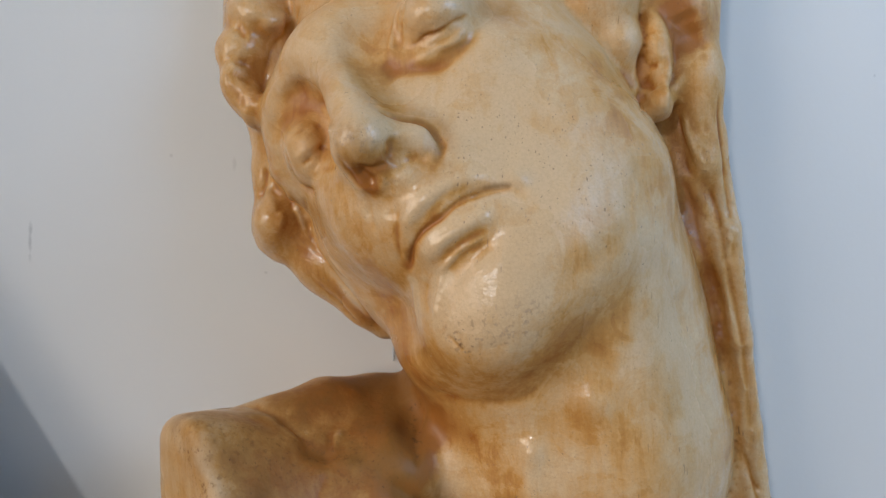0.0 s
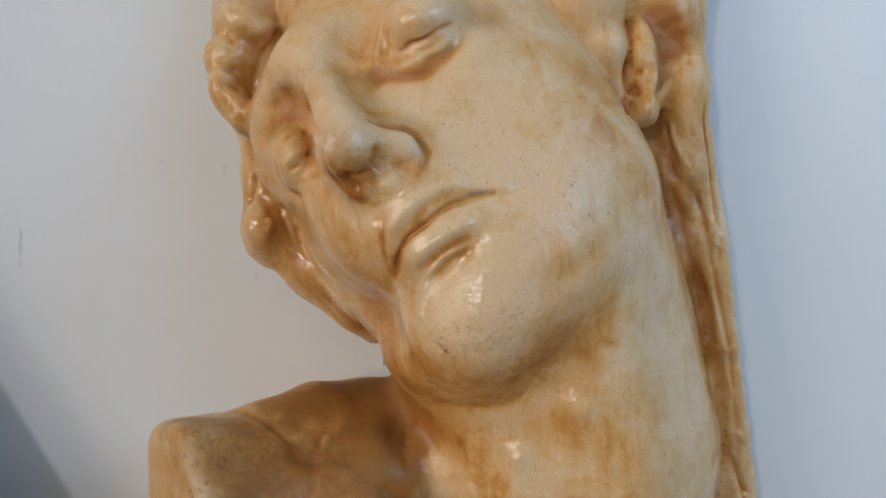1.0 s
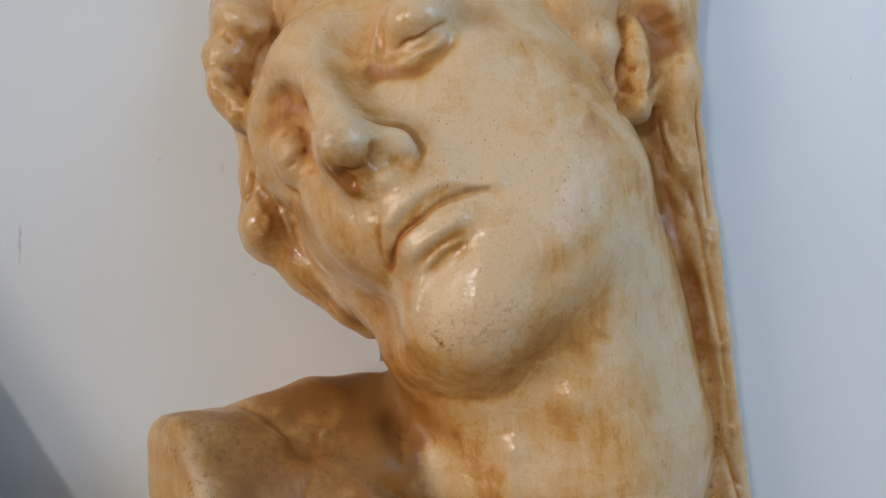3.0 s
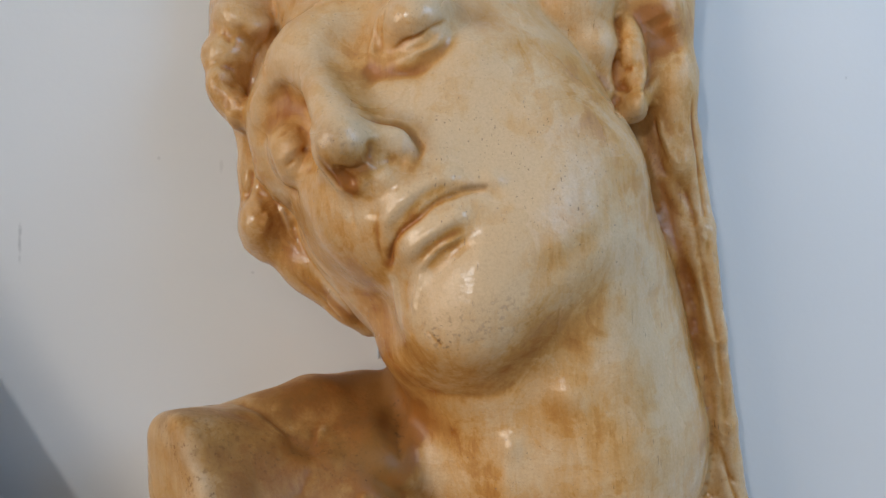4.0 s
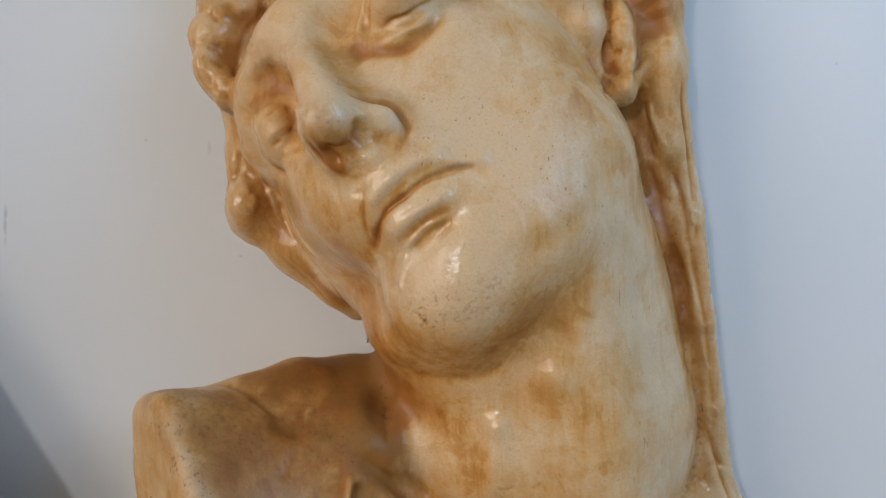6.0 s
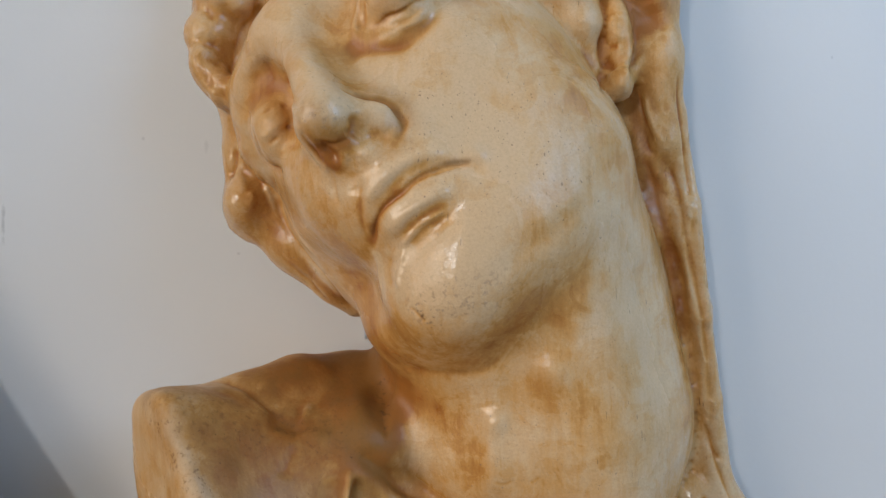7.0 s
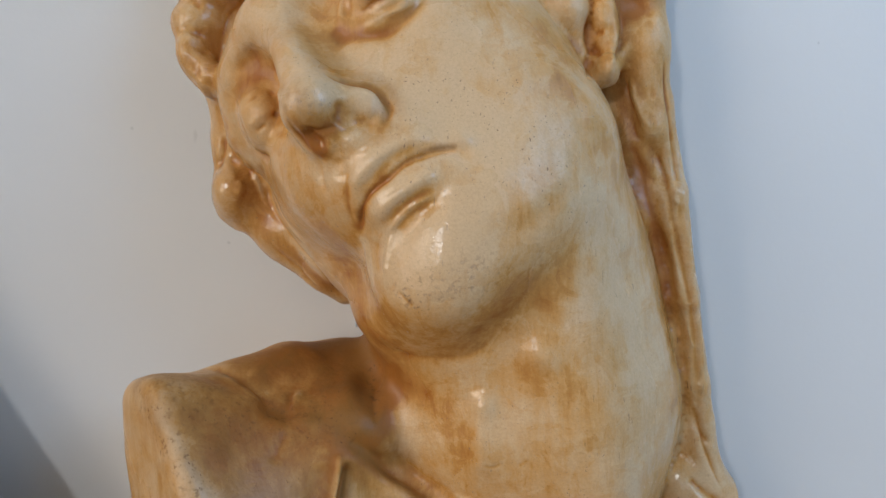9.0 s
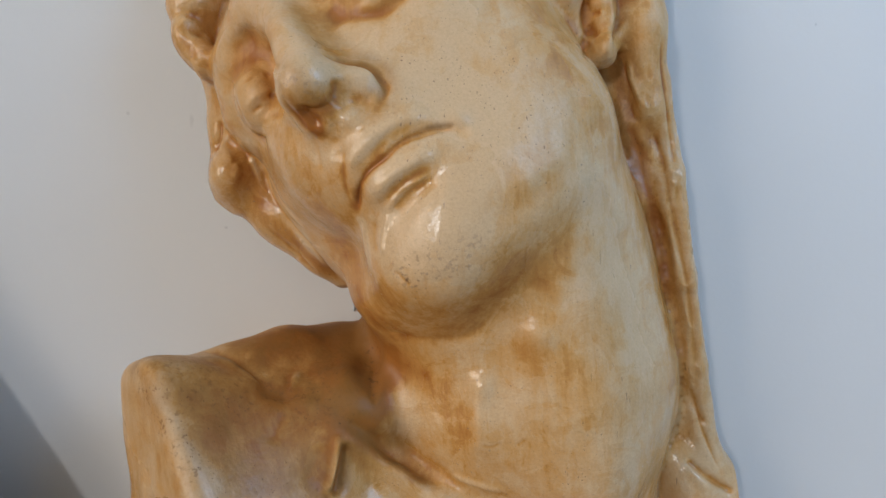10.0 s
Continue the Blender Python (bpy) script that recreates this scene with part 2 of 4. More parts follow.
def relax(v, e, turns, amount=0.5):
    n = np.bincount(e.ravel(), minlength=len(v))[:, None]
    for _ in range(turns):
        s = np.stack([np.bincount(e[:, 0], v[e[:, 1], k], len(v)) + np.bincount(e[:, 1], v[e[:, 0], k], len(v)) for k in range(3)], 1)
        v = v + amount * (s / n - v)
    return v


def refine(v, q):
    e, back = edges_of(q)
    n, m = len(v), len(e)
    fine = np.concatenate([v, v[e].mean(1), v[q].mean(1)])
    mid, face = back + n, np.arange(len(q)) + n + m
    return fine, np.concatenate([np.stack([q[:, i], mid[:, i], face, mid[:, i - 1]], 1) for i in range(4)])


def normals_of(v, q):
    c = np.cross(v[q[:, 2]] - v[q[:, 0]], v[q[:, 3]] - v[q[:, 1]])
    n = np.stack([np.bincount(q.ravel(), np.repeat(c[:, k], 4), len(v)) for k in range(3)], 1)
    return n / np.maximum(np.linalg.norm(n, axis=1, keepdims=True), 1e-9)


def curve_through(points, step=1.5):
    p = np.array(points, float).reshape(-1, 3)
    if len(p) < 3:
        p = np.stack([p[0] + (p[-1] - p[0]) * t for t in (0, 0.5, 1)])
    p = np.concatenate([[2 * p[0] - p[1]], p, [2 * p[-1] - p[-2]]])
    out = []
    for a, b, c, d in zip(p, p[1:], p[2:], p[3:]):
        for t in np.arange(0, 1, min(0.5, step / max(np.linalg.norm(c - b), 1e-3))):
            out.append(0.5 * (2 * b + (c - a) * t + (2 * a - 5 * b + 4 * c - d) * t * t + (3 * b - a - 3 * c + d) * t ** 3))
    return np.array(out + [p[-2]])


class Skin:
    """The surface under the modelling tool: strokes raise or press it, washes lay varnish on it."""

    def __init__(self, v, q):
        self.v, self.q, self.n = v, q, normals_of(v, q)
        self.wash = np.zeros(len(v))
        self.pale = np.zeros(len(v))
        self.dull = np.zeros(len(v))
        self.worn = np.zeros(len(v))
        self.soil = np.zeros(len(v))

    def near(self, points, reach, step=1.5):
        points = np.array(points, float).reshape(-1, 3)
        wide = reach + 8
        pick = np.flatnonzero(np.all((self.v > points.min(0) - wide) & (self.v < points.max(0) + wide), axis=1))
        around = self.v[pick]
        line = curve_through([around[np.argmin(np.sum((around - p) ** 2, axis=1))] for p in points], step)
        d, at = np.full(len(pick), 1e9), np.zeros(len(pick), int)
        for i, p in enumerate(line):
            r = np.sum((self.v[pick] - p) ** 2, axis=1)
            closer = r < d
            d[closer], at[closer] = r[closer], i
        along = np.gradient(line, axis=0)[at]
        span = np.linalg.norm(along, axis=1)
        slip = np.sum((self.v[pick] - line[at]) * along, axis=1) / span
        slip = np.where((at > 0) & (at < len(line) - 1), np.clip(slip, -span, span), 0)
        return pick, np.sqrt(np.maximum(d - slip ** 2, 0)), (at + slip / span) / max(len(line) - 1, 1), line, at

    def settle(self):
        self.n = normals_of(self.v, self.q)

    def stroke(self, points, width, height, sharp=2.0, ends=0.25):
        """Raise (or press, below 0) along a line; sharp 2 is a soft roll, 1 a crease; ends: the share over which it fades out."""
        pick, d, t, _, _ = self.near(points, width * 3.2, min(1.5, width * 0.25))
        fade = np.clip(np.minimum(t, 1 - t) / ends, 0, 1) if ends else 1
        fade = fade * fade * (3 - 2 * fade) if ends else 1
        self.v[pick] += self.n[pick] * (height * fade * np.exp(-(d / width) ** sharp))[:, None]

    def dab(self, points, width, height):
        self.stroke(points, width, height, 2.0, 0)

    def stain(self, points, width, amount, pale=False):
        pick, d, _, _, _ = self.near(points, width * 2.6)
        (self.pale if pale else self.wash)[pick] += amount * np.exp(-(d / width) ** 2)

    def matt(self, points, width, amount):
        pick, d, _, _, _ = self.near(points, width * 2.6)
        self.dull[pick] = np.maximum(self.dull[pick], amount * np.exp(-(d / width) ** 2))

    def pitted(self, points, width, amount):
        pick, d, _, _, _ = self.near(points, width * 2.6)
        self.worn[pick] = np.maximum(self.worn[pick], amount * np.exp(-(d / width) ** 2))

    def smooth(self, points, width, turns):
        pick, d, _, _, _ = self.near(points, width * 2.6)
        pick, d = pick[d < width * 2.2], d[d < width * 2.2]
        if not hasattr(self, "edges"):
            self.edges = edges_of(self.q)[0]
        place = np.full(len(self.v), -1)
        place[pick] = np.arange(len(pick))
        e = place[self.edges]
        e = e[(e >= 0).all(1)]
        n = np.bincount(e.ravel(), minlength=len(pick))
        weight = np.where(n > 3, 0.6 * np.exp(-(d / width) ** 2), 0)[:, None]
        n, v = np.maximum(n, 1)[:, None], self.v[pick]
        for _ in range(turns):
            s = np.stack([np.bincount(e[:, 0], v[e[:, 1], k], len(v)) + np.bincount(e[:, 1], v[e[:, 0], k], len(v)) for k in range(3)], 1)
            v = v + weight * (s / n - v)
        self.v[pick] = v

    def grimy(self, points, width, amount):
        pick, d, _, _, _ = self.near(points, width * 2.6)
        self.soil[pick] = np.maximum(self.soil[pick], amount * np.exp(-(d / width) ** 2))


# ---- the plaster bust ----
clay = Clay((-165, -100, -235), (190, 52, 225), 1.2)
# skull and face
clay.egg((-8.3, 44.5, 152.8), (81.0, 79.1, 115.8), (0, -27, 0), 20)
clay.egg((16.0, 16.9, 45.2), (90.6, 80.9, 101.4), (0, -25, 0), 20)
# brow ridges and temple
clay.limb((-63.1, -14.1, 69.6), (-42.9, -12.1, 90.5), 17.8, 16.9, 16)
clay.limb((-45.6, -14.5, 94.3), (4.3, 0.5, 153.4), 17.5, 21.4, 16)
clay.egg((-54.3, -16.4, 98.0), (23.0, 27.6, 15.6), (0, -28, 0), 16)
clay.egg((-50.4, 19.9, 114.3), (23.9, 32.5, 29.1), (0, -28, 0), 18)
clay.egg((-59.0, -18.3, 90.3), (17.9, 27.3, 11.3), (0, -28, 0), 14)
clay.limb((-68.8, 2.1, 48.0), (-69.2, -1.9, 68.2), 22.2, 24.2, 14)
clay.egg((-39.0, -17.0, 17.7), (18.7, 37.4, 29.1), (0, -25, 0), 14)
# cheek, jaw, muzzle and chin
clay.egg((54.3, -20.1, 37.2), (44.7, 42.6, 44.7), (0, -25, 0), 20)
clay.limb((78.3, -16.6, 30.6), (76.7, -18.6, 4.2), 33.3, 35.1, 16)
clay.limb((83.2, 11.0, 10.2), (27.6, -35.0, -19.8), 39.4, 29.0, 16)
clay.egg((85.1, 5.9, -11.0), (30.1, 35.4, 30.1), (0, -30, 0), 20)
clay.limb((-58.9, 46.5, 3.5), (19.2, -9.5, -34.2), 27.5, 27.5, 18)
clay.egg((-1.0, -41.5, 19.8), (40.6, 37.9, 38.8), (0, -28, 0), 18)
clay.egg((20.6, -53.1, -28.8), (30.9, 29.0, 29.0), (0, -28, 0), 16)
clay.egg((44.2, -45.2, -1.0), (39.4, 34.5, 36.1), (0, -28, 0), 26)
clay.egg((24.5, -17.9, -54.7), (46.1, 31.4, 25.5), (0, 10, 0), 22)
# neck
clay.limb((61.2, 35.3, -39.8), (69.1, 35.3, -103.4), 83.7, 89.1, 16)
clay.limb((71.6, 36.3, -114.4), (74.8, 44.3, -230.3), 70.4, 78.1, 16)
clay.limb((75.8, -35.6, -39.0), (91.1, -27.6, -139.3), 20.6, 24.7, 20)
# nose: ridge, flank, tip and wings
clay.limb((-49.6, -42.7, 81.4), (-32.9, -78.7, 46.7), 9.7, 8.8, 10)
clay.limb((-37.2, -31.8, 82.1), (-28.5, -66.8, 45.6), 12.0, 9.8, 9)
clay.limb((-28.6, -34.9, 70.7), (-18.2, -46.9, 47.2), 14.0, 13.3, 12)
clay.egg((-33.6, -75.4, 41.4), (12.3, 13.0, 10.6), (0, -28, 0), 9)
clay.egg((-17.3, -60.9, 44.4), (14.3, 13.4, 11.4), (0, -20, 0), 9)
clay.egg((-37.4, -56.0, 37.6), (9.0, 11.0, 8.0), (0, -28, 0), 8)
clay.egg((-27.6, -69.6, 30.8), (9.3, 9.3, 7.2), (0, -28, 0), 8)
# eye sockets, then the closed lids
clay.egg((-7.5, -69.1, 87.9), (27.4, 11.3, 17.0), (0, -32, 0), 12, True)
clay.egg((-3.7, -27.5, 103.6), (22.4, 33.6, 18.3), (0, -32, 0), 6)
clay.egg((-64.5, -24.2, 48.2), (12.1, 17.1, 19.1), (0, -10, 0), 5)
# hair over the temple, seen from the front
clay.limb((-96.3, 29.2, 166.0), (-100.5, 27.2, 130.7), 24.2, 19.6, 8)
clay.limb((-100.5, 27.2, 130.9), (-101.4, 27.2, 109.1), 19.6, 19.6, 8)
clay.limb((-101.2, 27.3, 109.3), (-98.2, 27.3, 90.5), 19.4, 18.5, 8)
clay.limb((-98.3, 27.1, 90.2), (-90.5, 31.1, 69.0), 18.6, 14.9, 8)
clay.limb((-92.1, 28.6, 67.7), (-88.5, 26.6, 42.2), 15.4, 15.4, 8)
clay.limb((-89.0, 27.0, 41.4), (-86.0, 25.0, 13.0), 15.5, 17.5, 8)
clay.limb((-86.4, 26.8, 12.0), (-64.2, 28.8, -9.9), 17.6, 14.6, 8)
clay.limb((-65.4, 26.1, -8.2), (-44.3, 28.1, -31.0), 14.8, 10.9, 8)
clay.limb((-42.2, 25.5, -29.2), (-33.1, 29.5, -44.3), 10.8, 5.9, 8)
clay.egg((-99.6, 12.0, 122.9), (17.0, 16.0, 12.0), (0, 20, 0), 6)
clay.egg((-107.7, 10.6, 104.4), (13.4, 14.4, 13.4), (0, -20, 0), 6)
clay.egg((-107.7, 6.4, 85.0), (9.0, 14.0, 14.0), (0, -20, 0), 6)
clay.egg((-99.0, 7.1, 74.5), (8.7, 15.4, 11.6), (0, -20, 0), 6)
clay.egg((-90.5, 12.7, 14.4), (9.9, 12.9, 12.9), (0, -20, 0), 6)
# hair above, gathered back
clay.egg((25.4, 50.0, 221.1), (150.0, 60.0, 70.0), (0, 15, 0), 20)
# lock before the ear
clay.limb((50.3, 8.0, 162.8), (77.2, -2.0, 128.5), 24.6, 22.4, 4)
clay.limb((77.4, 1.6, 129.0), (87.3, -4.4, 104.8), 22.0, 14.3, 4)
clay.limb((87.2, -0.1, 105.0), (96.3, -3.1, 80.9), 14.2, 7.6, 4)
# ear
clay.egg((109.3, 1.3, 96.1), (8.2, 17.3, 28.6), (0, -6, 0), 4)
clay.egg((108.1, -7.7, 73.2), (7.1, 13.1, 9.1), (0, 8, 0), 4)
clay.limb((118.2, 7.0, 113.7), (118.9, 2.0, 85.7), 4.5, 4.5, 3)
clay.limb((119.0, 2.0, 85.7), (112.1, -3.0, 71.1), 4.5, 5.0, 3)
# hair falling behind the ear
clay.limb((99.6, 14.1, 151.7), (124.3, 14.1, 127.0), 24.1, 17.3, 10)
clay.limb((124.3, 13.7, 127.2), (133.0, 13.7, 93.1), 17.1, 14.1, 10)
clay.limb((134.9, 11.4, 93.2), (137.1, 11.4, 46.8), 14.0, 11.1, 10)
clay.limb((138.1, 22.1, 158.9), (140.6, 18.1, 101.8), 15.9, 8.4, 6)
clay.limb((140.8, 17.5, 102.0), (142.9, 17.5, 58.9), 8.5, 8.5, 6)
clay.limb((143.7, 14.2, 59.7), (151.6, 16.2, 10.5), 8.5, 8.5, 6)
clay.limb((150.4, 11.4, 8.8), (156.8, 13.4, -47.2), 8.4, 8.4, 6)
clay.limb((158.3, 16.4, -48.3), (165.1, 18.4, -98.6), 8.3, 8.3, 6)
clay.limb((165.2, 19.4, -99.5), (173.4, 21.4, -162.9), 8.2, 11.0, 6)
clay.limb((121.9, 23.0, 74.0), (130.9, 18.0, 36.1), 14.1, 9.1, 6)
clay.limb((130.6, 17.0, 36.0), (139.3, 18.0, -3.9), 9.1, 9.1, 6)
clay.limb((140.0, 22.6, -3.7), (147.0, 24.6, -50.1), 9.0, 9.0, 6)
clay.limb((147.4, 26.7, -50.0), (153.2, 28.7, -100.0), 9.0, 9.0, 6)
clay.limb((153.4, 29.5, -100.0), (161.1, 31.5, -163.1), 9.0, 11.9, 6)
clay.limb((128.8, 34.6, 58.1), (142.4, 36.6, -19.0), 14.0, 16.0, 8)
clay.limb((142.4, 36.7, -19.0), (159.3, 38.7, -116.5), 16.0, 18.0, 8)
clay.limb((159.3, 38.8, -116.5), (165.0, 40.8, -182.3), 18.0, 20.0, 8)
clay.limb((171.7, 26.0, -153.8), (200.5, 24.0, -190.5), 12.0, 18.0, 8)
clay.limb((157.4, 22.0, -152.1), (170.2, 16.0, -189.5), 10.0, 18.0, 8)
# shoulder and broken upper arm
clay.limb((-15.6, 61.1, -103.4), (-39.4, 41.1, -95.6), 20.5, 19.5, 12)
clay.limb((-38.9, 34.9, -95.0), (-61.5, 22.9, -98.4), 20.1, 22.2, 12)
clay.limb((-60.5, 5.6, -93.8), (-83.4, -10.4, -98.3), 25.0, 25.0, 12)
clay.block([((0.64, -0.586, 0.498), (-95.1, -78, -91.2)), ((-0.751, -0.656, -0.076), (-121.8, -51, -76.0)), ((-0.279, 0.18, 0.943), (-122.1, -49, -73.8)), ((0.36, 0.2, 0.911), (-101.6, -25, -76.4)), ((-0.97, 0.243, 0.0), (-136.7, -30, -117.5)), ((0.6, 0.8, 0.0), (-43.6, 0, -105.1)), ((0.0, 0.0, -1.0), (-78.4, -20, -195.7)), ((0.0, 1.0, 0.0), (-92.6, 40, -149.7))], 12, 10)
clay.limb((-27.5, -15.6, -112.0), (-78.6, -28.6, -149.7), 26.3, 37.1, 18)
# the slope of the shoulder running into the neck
clay.limb((-62.0, 24.0, -112.0), (-14.0, 24.0, -108.0), 36.0, 34.0, 16)
clay.limb((-30.0, 20.0, -118.0), (0.0, 16.0, -132.0), 34.0, 32.0, 16)
# chest, collar bones and back
clay.egg((-7.5, 25.0, -222.3), (140.0, 60.0, 90.0), (0, 0, 0), 24)
clay.egg((-16.8, 22.0, -183.2), (110.0, 58.0, 62.0), (0, 0, 0), 18)
clay.egg((1.8, 6.0, -172.4), (92.0, 46.0, 36.0), (0, 22, 0), 10)
clay.limb((-42.8, -18.0, -113.6), (-18.7, -26.0, -127.6), 8.0, 8.0, 8)
clay.limb((-18.7, -26.0, -127.6), (20.6, -26.0, -153.6), 8.0, 12.0, 6)
clay.limb((20.6, -26.0, -153.6), (59.6, -20.0, -173.6), 12.0, 16.0, 8)
clay.egg((5.2, 35.0, -237.9), (150.0, 30.0, 110.0), (0, 0, 0), 20)
v, q = clay.skin()
v = relax(v, edges_of(q)[0], 2)
v, q = refine(v, q)
v = relax(v, edges_of(q)[0], 3)
skin = Skin(v, q)
skin.smooth([(128.0, -2.9, 120.5), (133.8, -2.9, 84.5), (145.4, 7.8, 27.2), (153.2, 5.0, -35.3), (163.9, 12.2, -126.9)], 22, 150)
skin.smooth([(-113.9, 4.6, 124.8), (-103.2, -1.3, 93.6), (-98.9, -6.2, 69.3), (-98.1, 12.2, 42.7), (-89.1, 0.4, 12.0)], 16, 8)
skin.smooth([(-97.7, -20.1, -77.0), (-75.2, -9.2, -72.4), (-54.0, 1.3, -70.2), (-33.0, 28.9, -75.1)], 14, 14)
skin.smooth([(-41.7, -55.2, 81.6), (-32.5, -59.9, 71.8), (-22.5, -64.3, 62.8)], 16, 40)
skin.smooth([(-40.8, -69.3, 68.3), (-31.6, -88.0, 52.8), (-29.4, -87.4, 39.8)], 12, 14)
skin.smooth([(-23.3, -53.7, 79.5), (-13.3, -54.7, 76.8), (1.5, -56.0, 80.1), (11.4, -54.9, 89.1)], 9, 20)
skin.smooth([(-61.9, -40.4, 75.3), (-51.6, -54.8, 81.7)], 12, 20)
skin.smooth([(17.1, -81.4, -11.0), (26.0, -82.0, -2.0), (35.0, -81.6, 4.7)], 15, 90)
skin.settle()
# mouth
skin.stroke([(-17.9, -70.5, 0.2), (-15.0, -76.0, 10.4), (-7.8, -78.8, 18.8), (2.4, -78.9, 25.4), (13.5, -77.2, 28.7), (24.6, -75.6, 29.1)], 4.2, 1.8, 2.0, 0.3)
skin.stroke([(-10.1, -67.5, -9.6), (-5.1, -73.7, -1.9), (1.8, -77.5, 5.1), (10.2, -79.0, 10.4), (18.0, -79.1, 14.0), (25.7, -78.4, 18.2)], 5.2, 3.9, 2.0, 0.35)
skin.dab([(19.8, -82.7, -15.4), (22.4, -83.4, -17.9)], 20, 1.5)
skin.settle()
skin.stroke([(28.2, -80.3, 8.7), (18.7, -80.1, 2.6), (11.0, -78.8, -4.0), (5.2, -76.8, -11.1), (1.7, -75.4, -19.0)], 5.5, -1.7, 2.0, 0.4)
skin.stroke([(19.8, -76.8, 27.3), (3.6, -79.2, 23.0), (-4.2, -79.1, 15.8), (-11.4, -76.4, 8.0), (-14.5, -71.9, 0.0)], 3.0, -0.8, 2.0, 0.3)
skin.settle()
skin.stroke([(28.8, -76.6, 24.8), (22.2, -77.3, 24.4), (15.0, -78.3, 22.7), (8.4, -79.2, 20.0), (3.6, -79.4, 17.0), (-1.8, -78.8, 12.2), (-7.8, -77.1, 7.7), (-11.2, -74.7, 3.4), (-13.1, -71.1, -2.1), (-13.7, -65.2, -9.4)], 1.1, -2.2, 1.3, 0.1)
skin.stroke([(28.8, -76.6, 24.8), (22.2, -77.4, 23.9), (15.0, -78.3, 22.7), (9.0, -79.1, 20.0)], 2.0, -1.6, 1.5, 0.3)
skin.dab([(28.1, -77.0, 23.8), (29.5, -77.0, 23.3)], 3.5, -1.4)
skin.dab([(29.4, -75.2, 28.9), (30.6, -75.3, 28.3)], 4.0, 1.2)
skin.stroke([(-11.9, -74.1, 2.6), (-13.7, -69.2, -4.4), (-14.9, -61.5, -12.3)], 2.2, -0.7, 1.6, 0.3)
skin.stroke([(19.9, -79.8, 6.7), (13.2, -79.0, 3.2), (6.8, -77.5, -0.4), (1.5, -75.0, -6.4), (-2.0, -72.6, -10.6)], 1.6, 1.7, 1.8, 0.3)
skin.stroke([(-3.2, -76.0, 2.5), (3.6, -78.3, 7.6), (12.6, -79.1, 12.2)], 1.2, -0.35, 2.0, 0.3)
skin.stroke([(-12.2, -62.9, -13.8), (-11.9, -58.0, -22.0), (-10.8, -55.0, -31.6)], 1.4, 0.7, 2.0, 0.25)
skin.stroke([(0.1, -74.0, -9.5), (-2.2, -72.2, -18.4), (-3.2, -71.4, -24.4), (-2.4, -72.4, -29.2)], 1.5, 0.8, 2.0, 0.25)
skin.stroke([(-6.8, -68.9, -11.6), (-7.6, -66.2, -20.2), (-6.3, -67.3, -28.6)], 3.0, -0.9, 2.0, 0.25)
skin.stroke([(-18.7, -75.5, 20.6), (-19.1, -73.9, 9.2), (-18.0, -68.9, -2.2), (-15.5, -64.6, -8.8)], 1.8, -0.9, 1.7, 0.3)
skin.stroke([(-33.1, -74.4, 24.5), (-30.4, -68.0, 15.8), (-28.0, -66.7, 5.2)], 2.0, -0.9, 1.7, 0.3)
skin.stroke([(-21.5, -75.0, 23.2), (-20.3, -73.9, 11.6)], 4.0, -0.8, 2.0, 0.25)
# nose
skin.stroke([(-30.6, -77.8, 58.4), (-22.1, -70.9, 56.4), (-13.8, -70.3, 54.4), (-6.1, -70.2, 51.9), (-1.2, -71.7, 46.9), (-0.0, -74.0, 41.5), (-3.0, -76.5, 35.0)], 4.0, -1.0, 1.8, 0.3)
skin.dab([(-11.9, -74.6, 46.4), (-8.6, -73.6, 46.2)], 6.0, 2.4)
skin.settle()
skin.stroke([(-29.2, -79.4, 56.8), (-21.9, -72.2, 55.5), (-13.8, -70.9, 53.8), (-7.7, -70.7, 51.9), (-3.0, -71.7, 47.6), (-0.0, -73.5, 42.7), (-1.2, -75.8, 37.2), (-5.0, -77.1, 32.8)], 1.5, -2.2, 1.5, 0.3)
skin.stroke([(-21.1, -81.3, 45.7), (-19.9, -79.5, 40.3), (-21.7, -79.6, 34.5)], 3.2, -1.9, 1.8, 0.3)
skin.stroke([(-16.3, -75.9, 36.2), (-11.4, -75.3, 36.2), (-5.4, -76.5, 34.3)], 3.0, -0.9, 1.8, 0.3)
skin.dab([(-10.4, -74.8, 41.3), (-8.9, -74.7, 41.2)], 3.0, 0.9)
skin.dab([(-17.2, -76.0, 29.0), (-15.5, -76.0, 28.9)], 4.2, 2.4)
skin.stroke([(-34.8, -84.7, 33.5), (-30.7, -82.4, 31.6), (-25.8, -81.5, 32.6), (-21.2, -79.4, 35.5)], 1.3, -1.5, 1.4, 0.25)
skin.dab([(-32.3, -80.1, 29.1), (-29.4, -78.9, 27.2)], 3.4, -3.4)
skin.dab([(-27.3, -77.0, 25.3), (-26.4, -76.5, 25.0)], 3.0, 0.8)
skin.stroke([(-58.6, -42.2, 73.5), (-54.7, -37.1, 64.4), (-43.1, -84.3, 44.6), (-40.3, -83.9, 34.9)], 1.8, 0.9, 2.0, 0.25)
skin.stroke([(-41.0, -85.6, 37.8), (-37.2, -77.8, 29.6), (-33.5, -72.9, 23.9)], 1.8, -1.3, 1.5, 0.25)
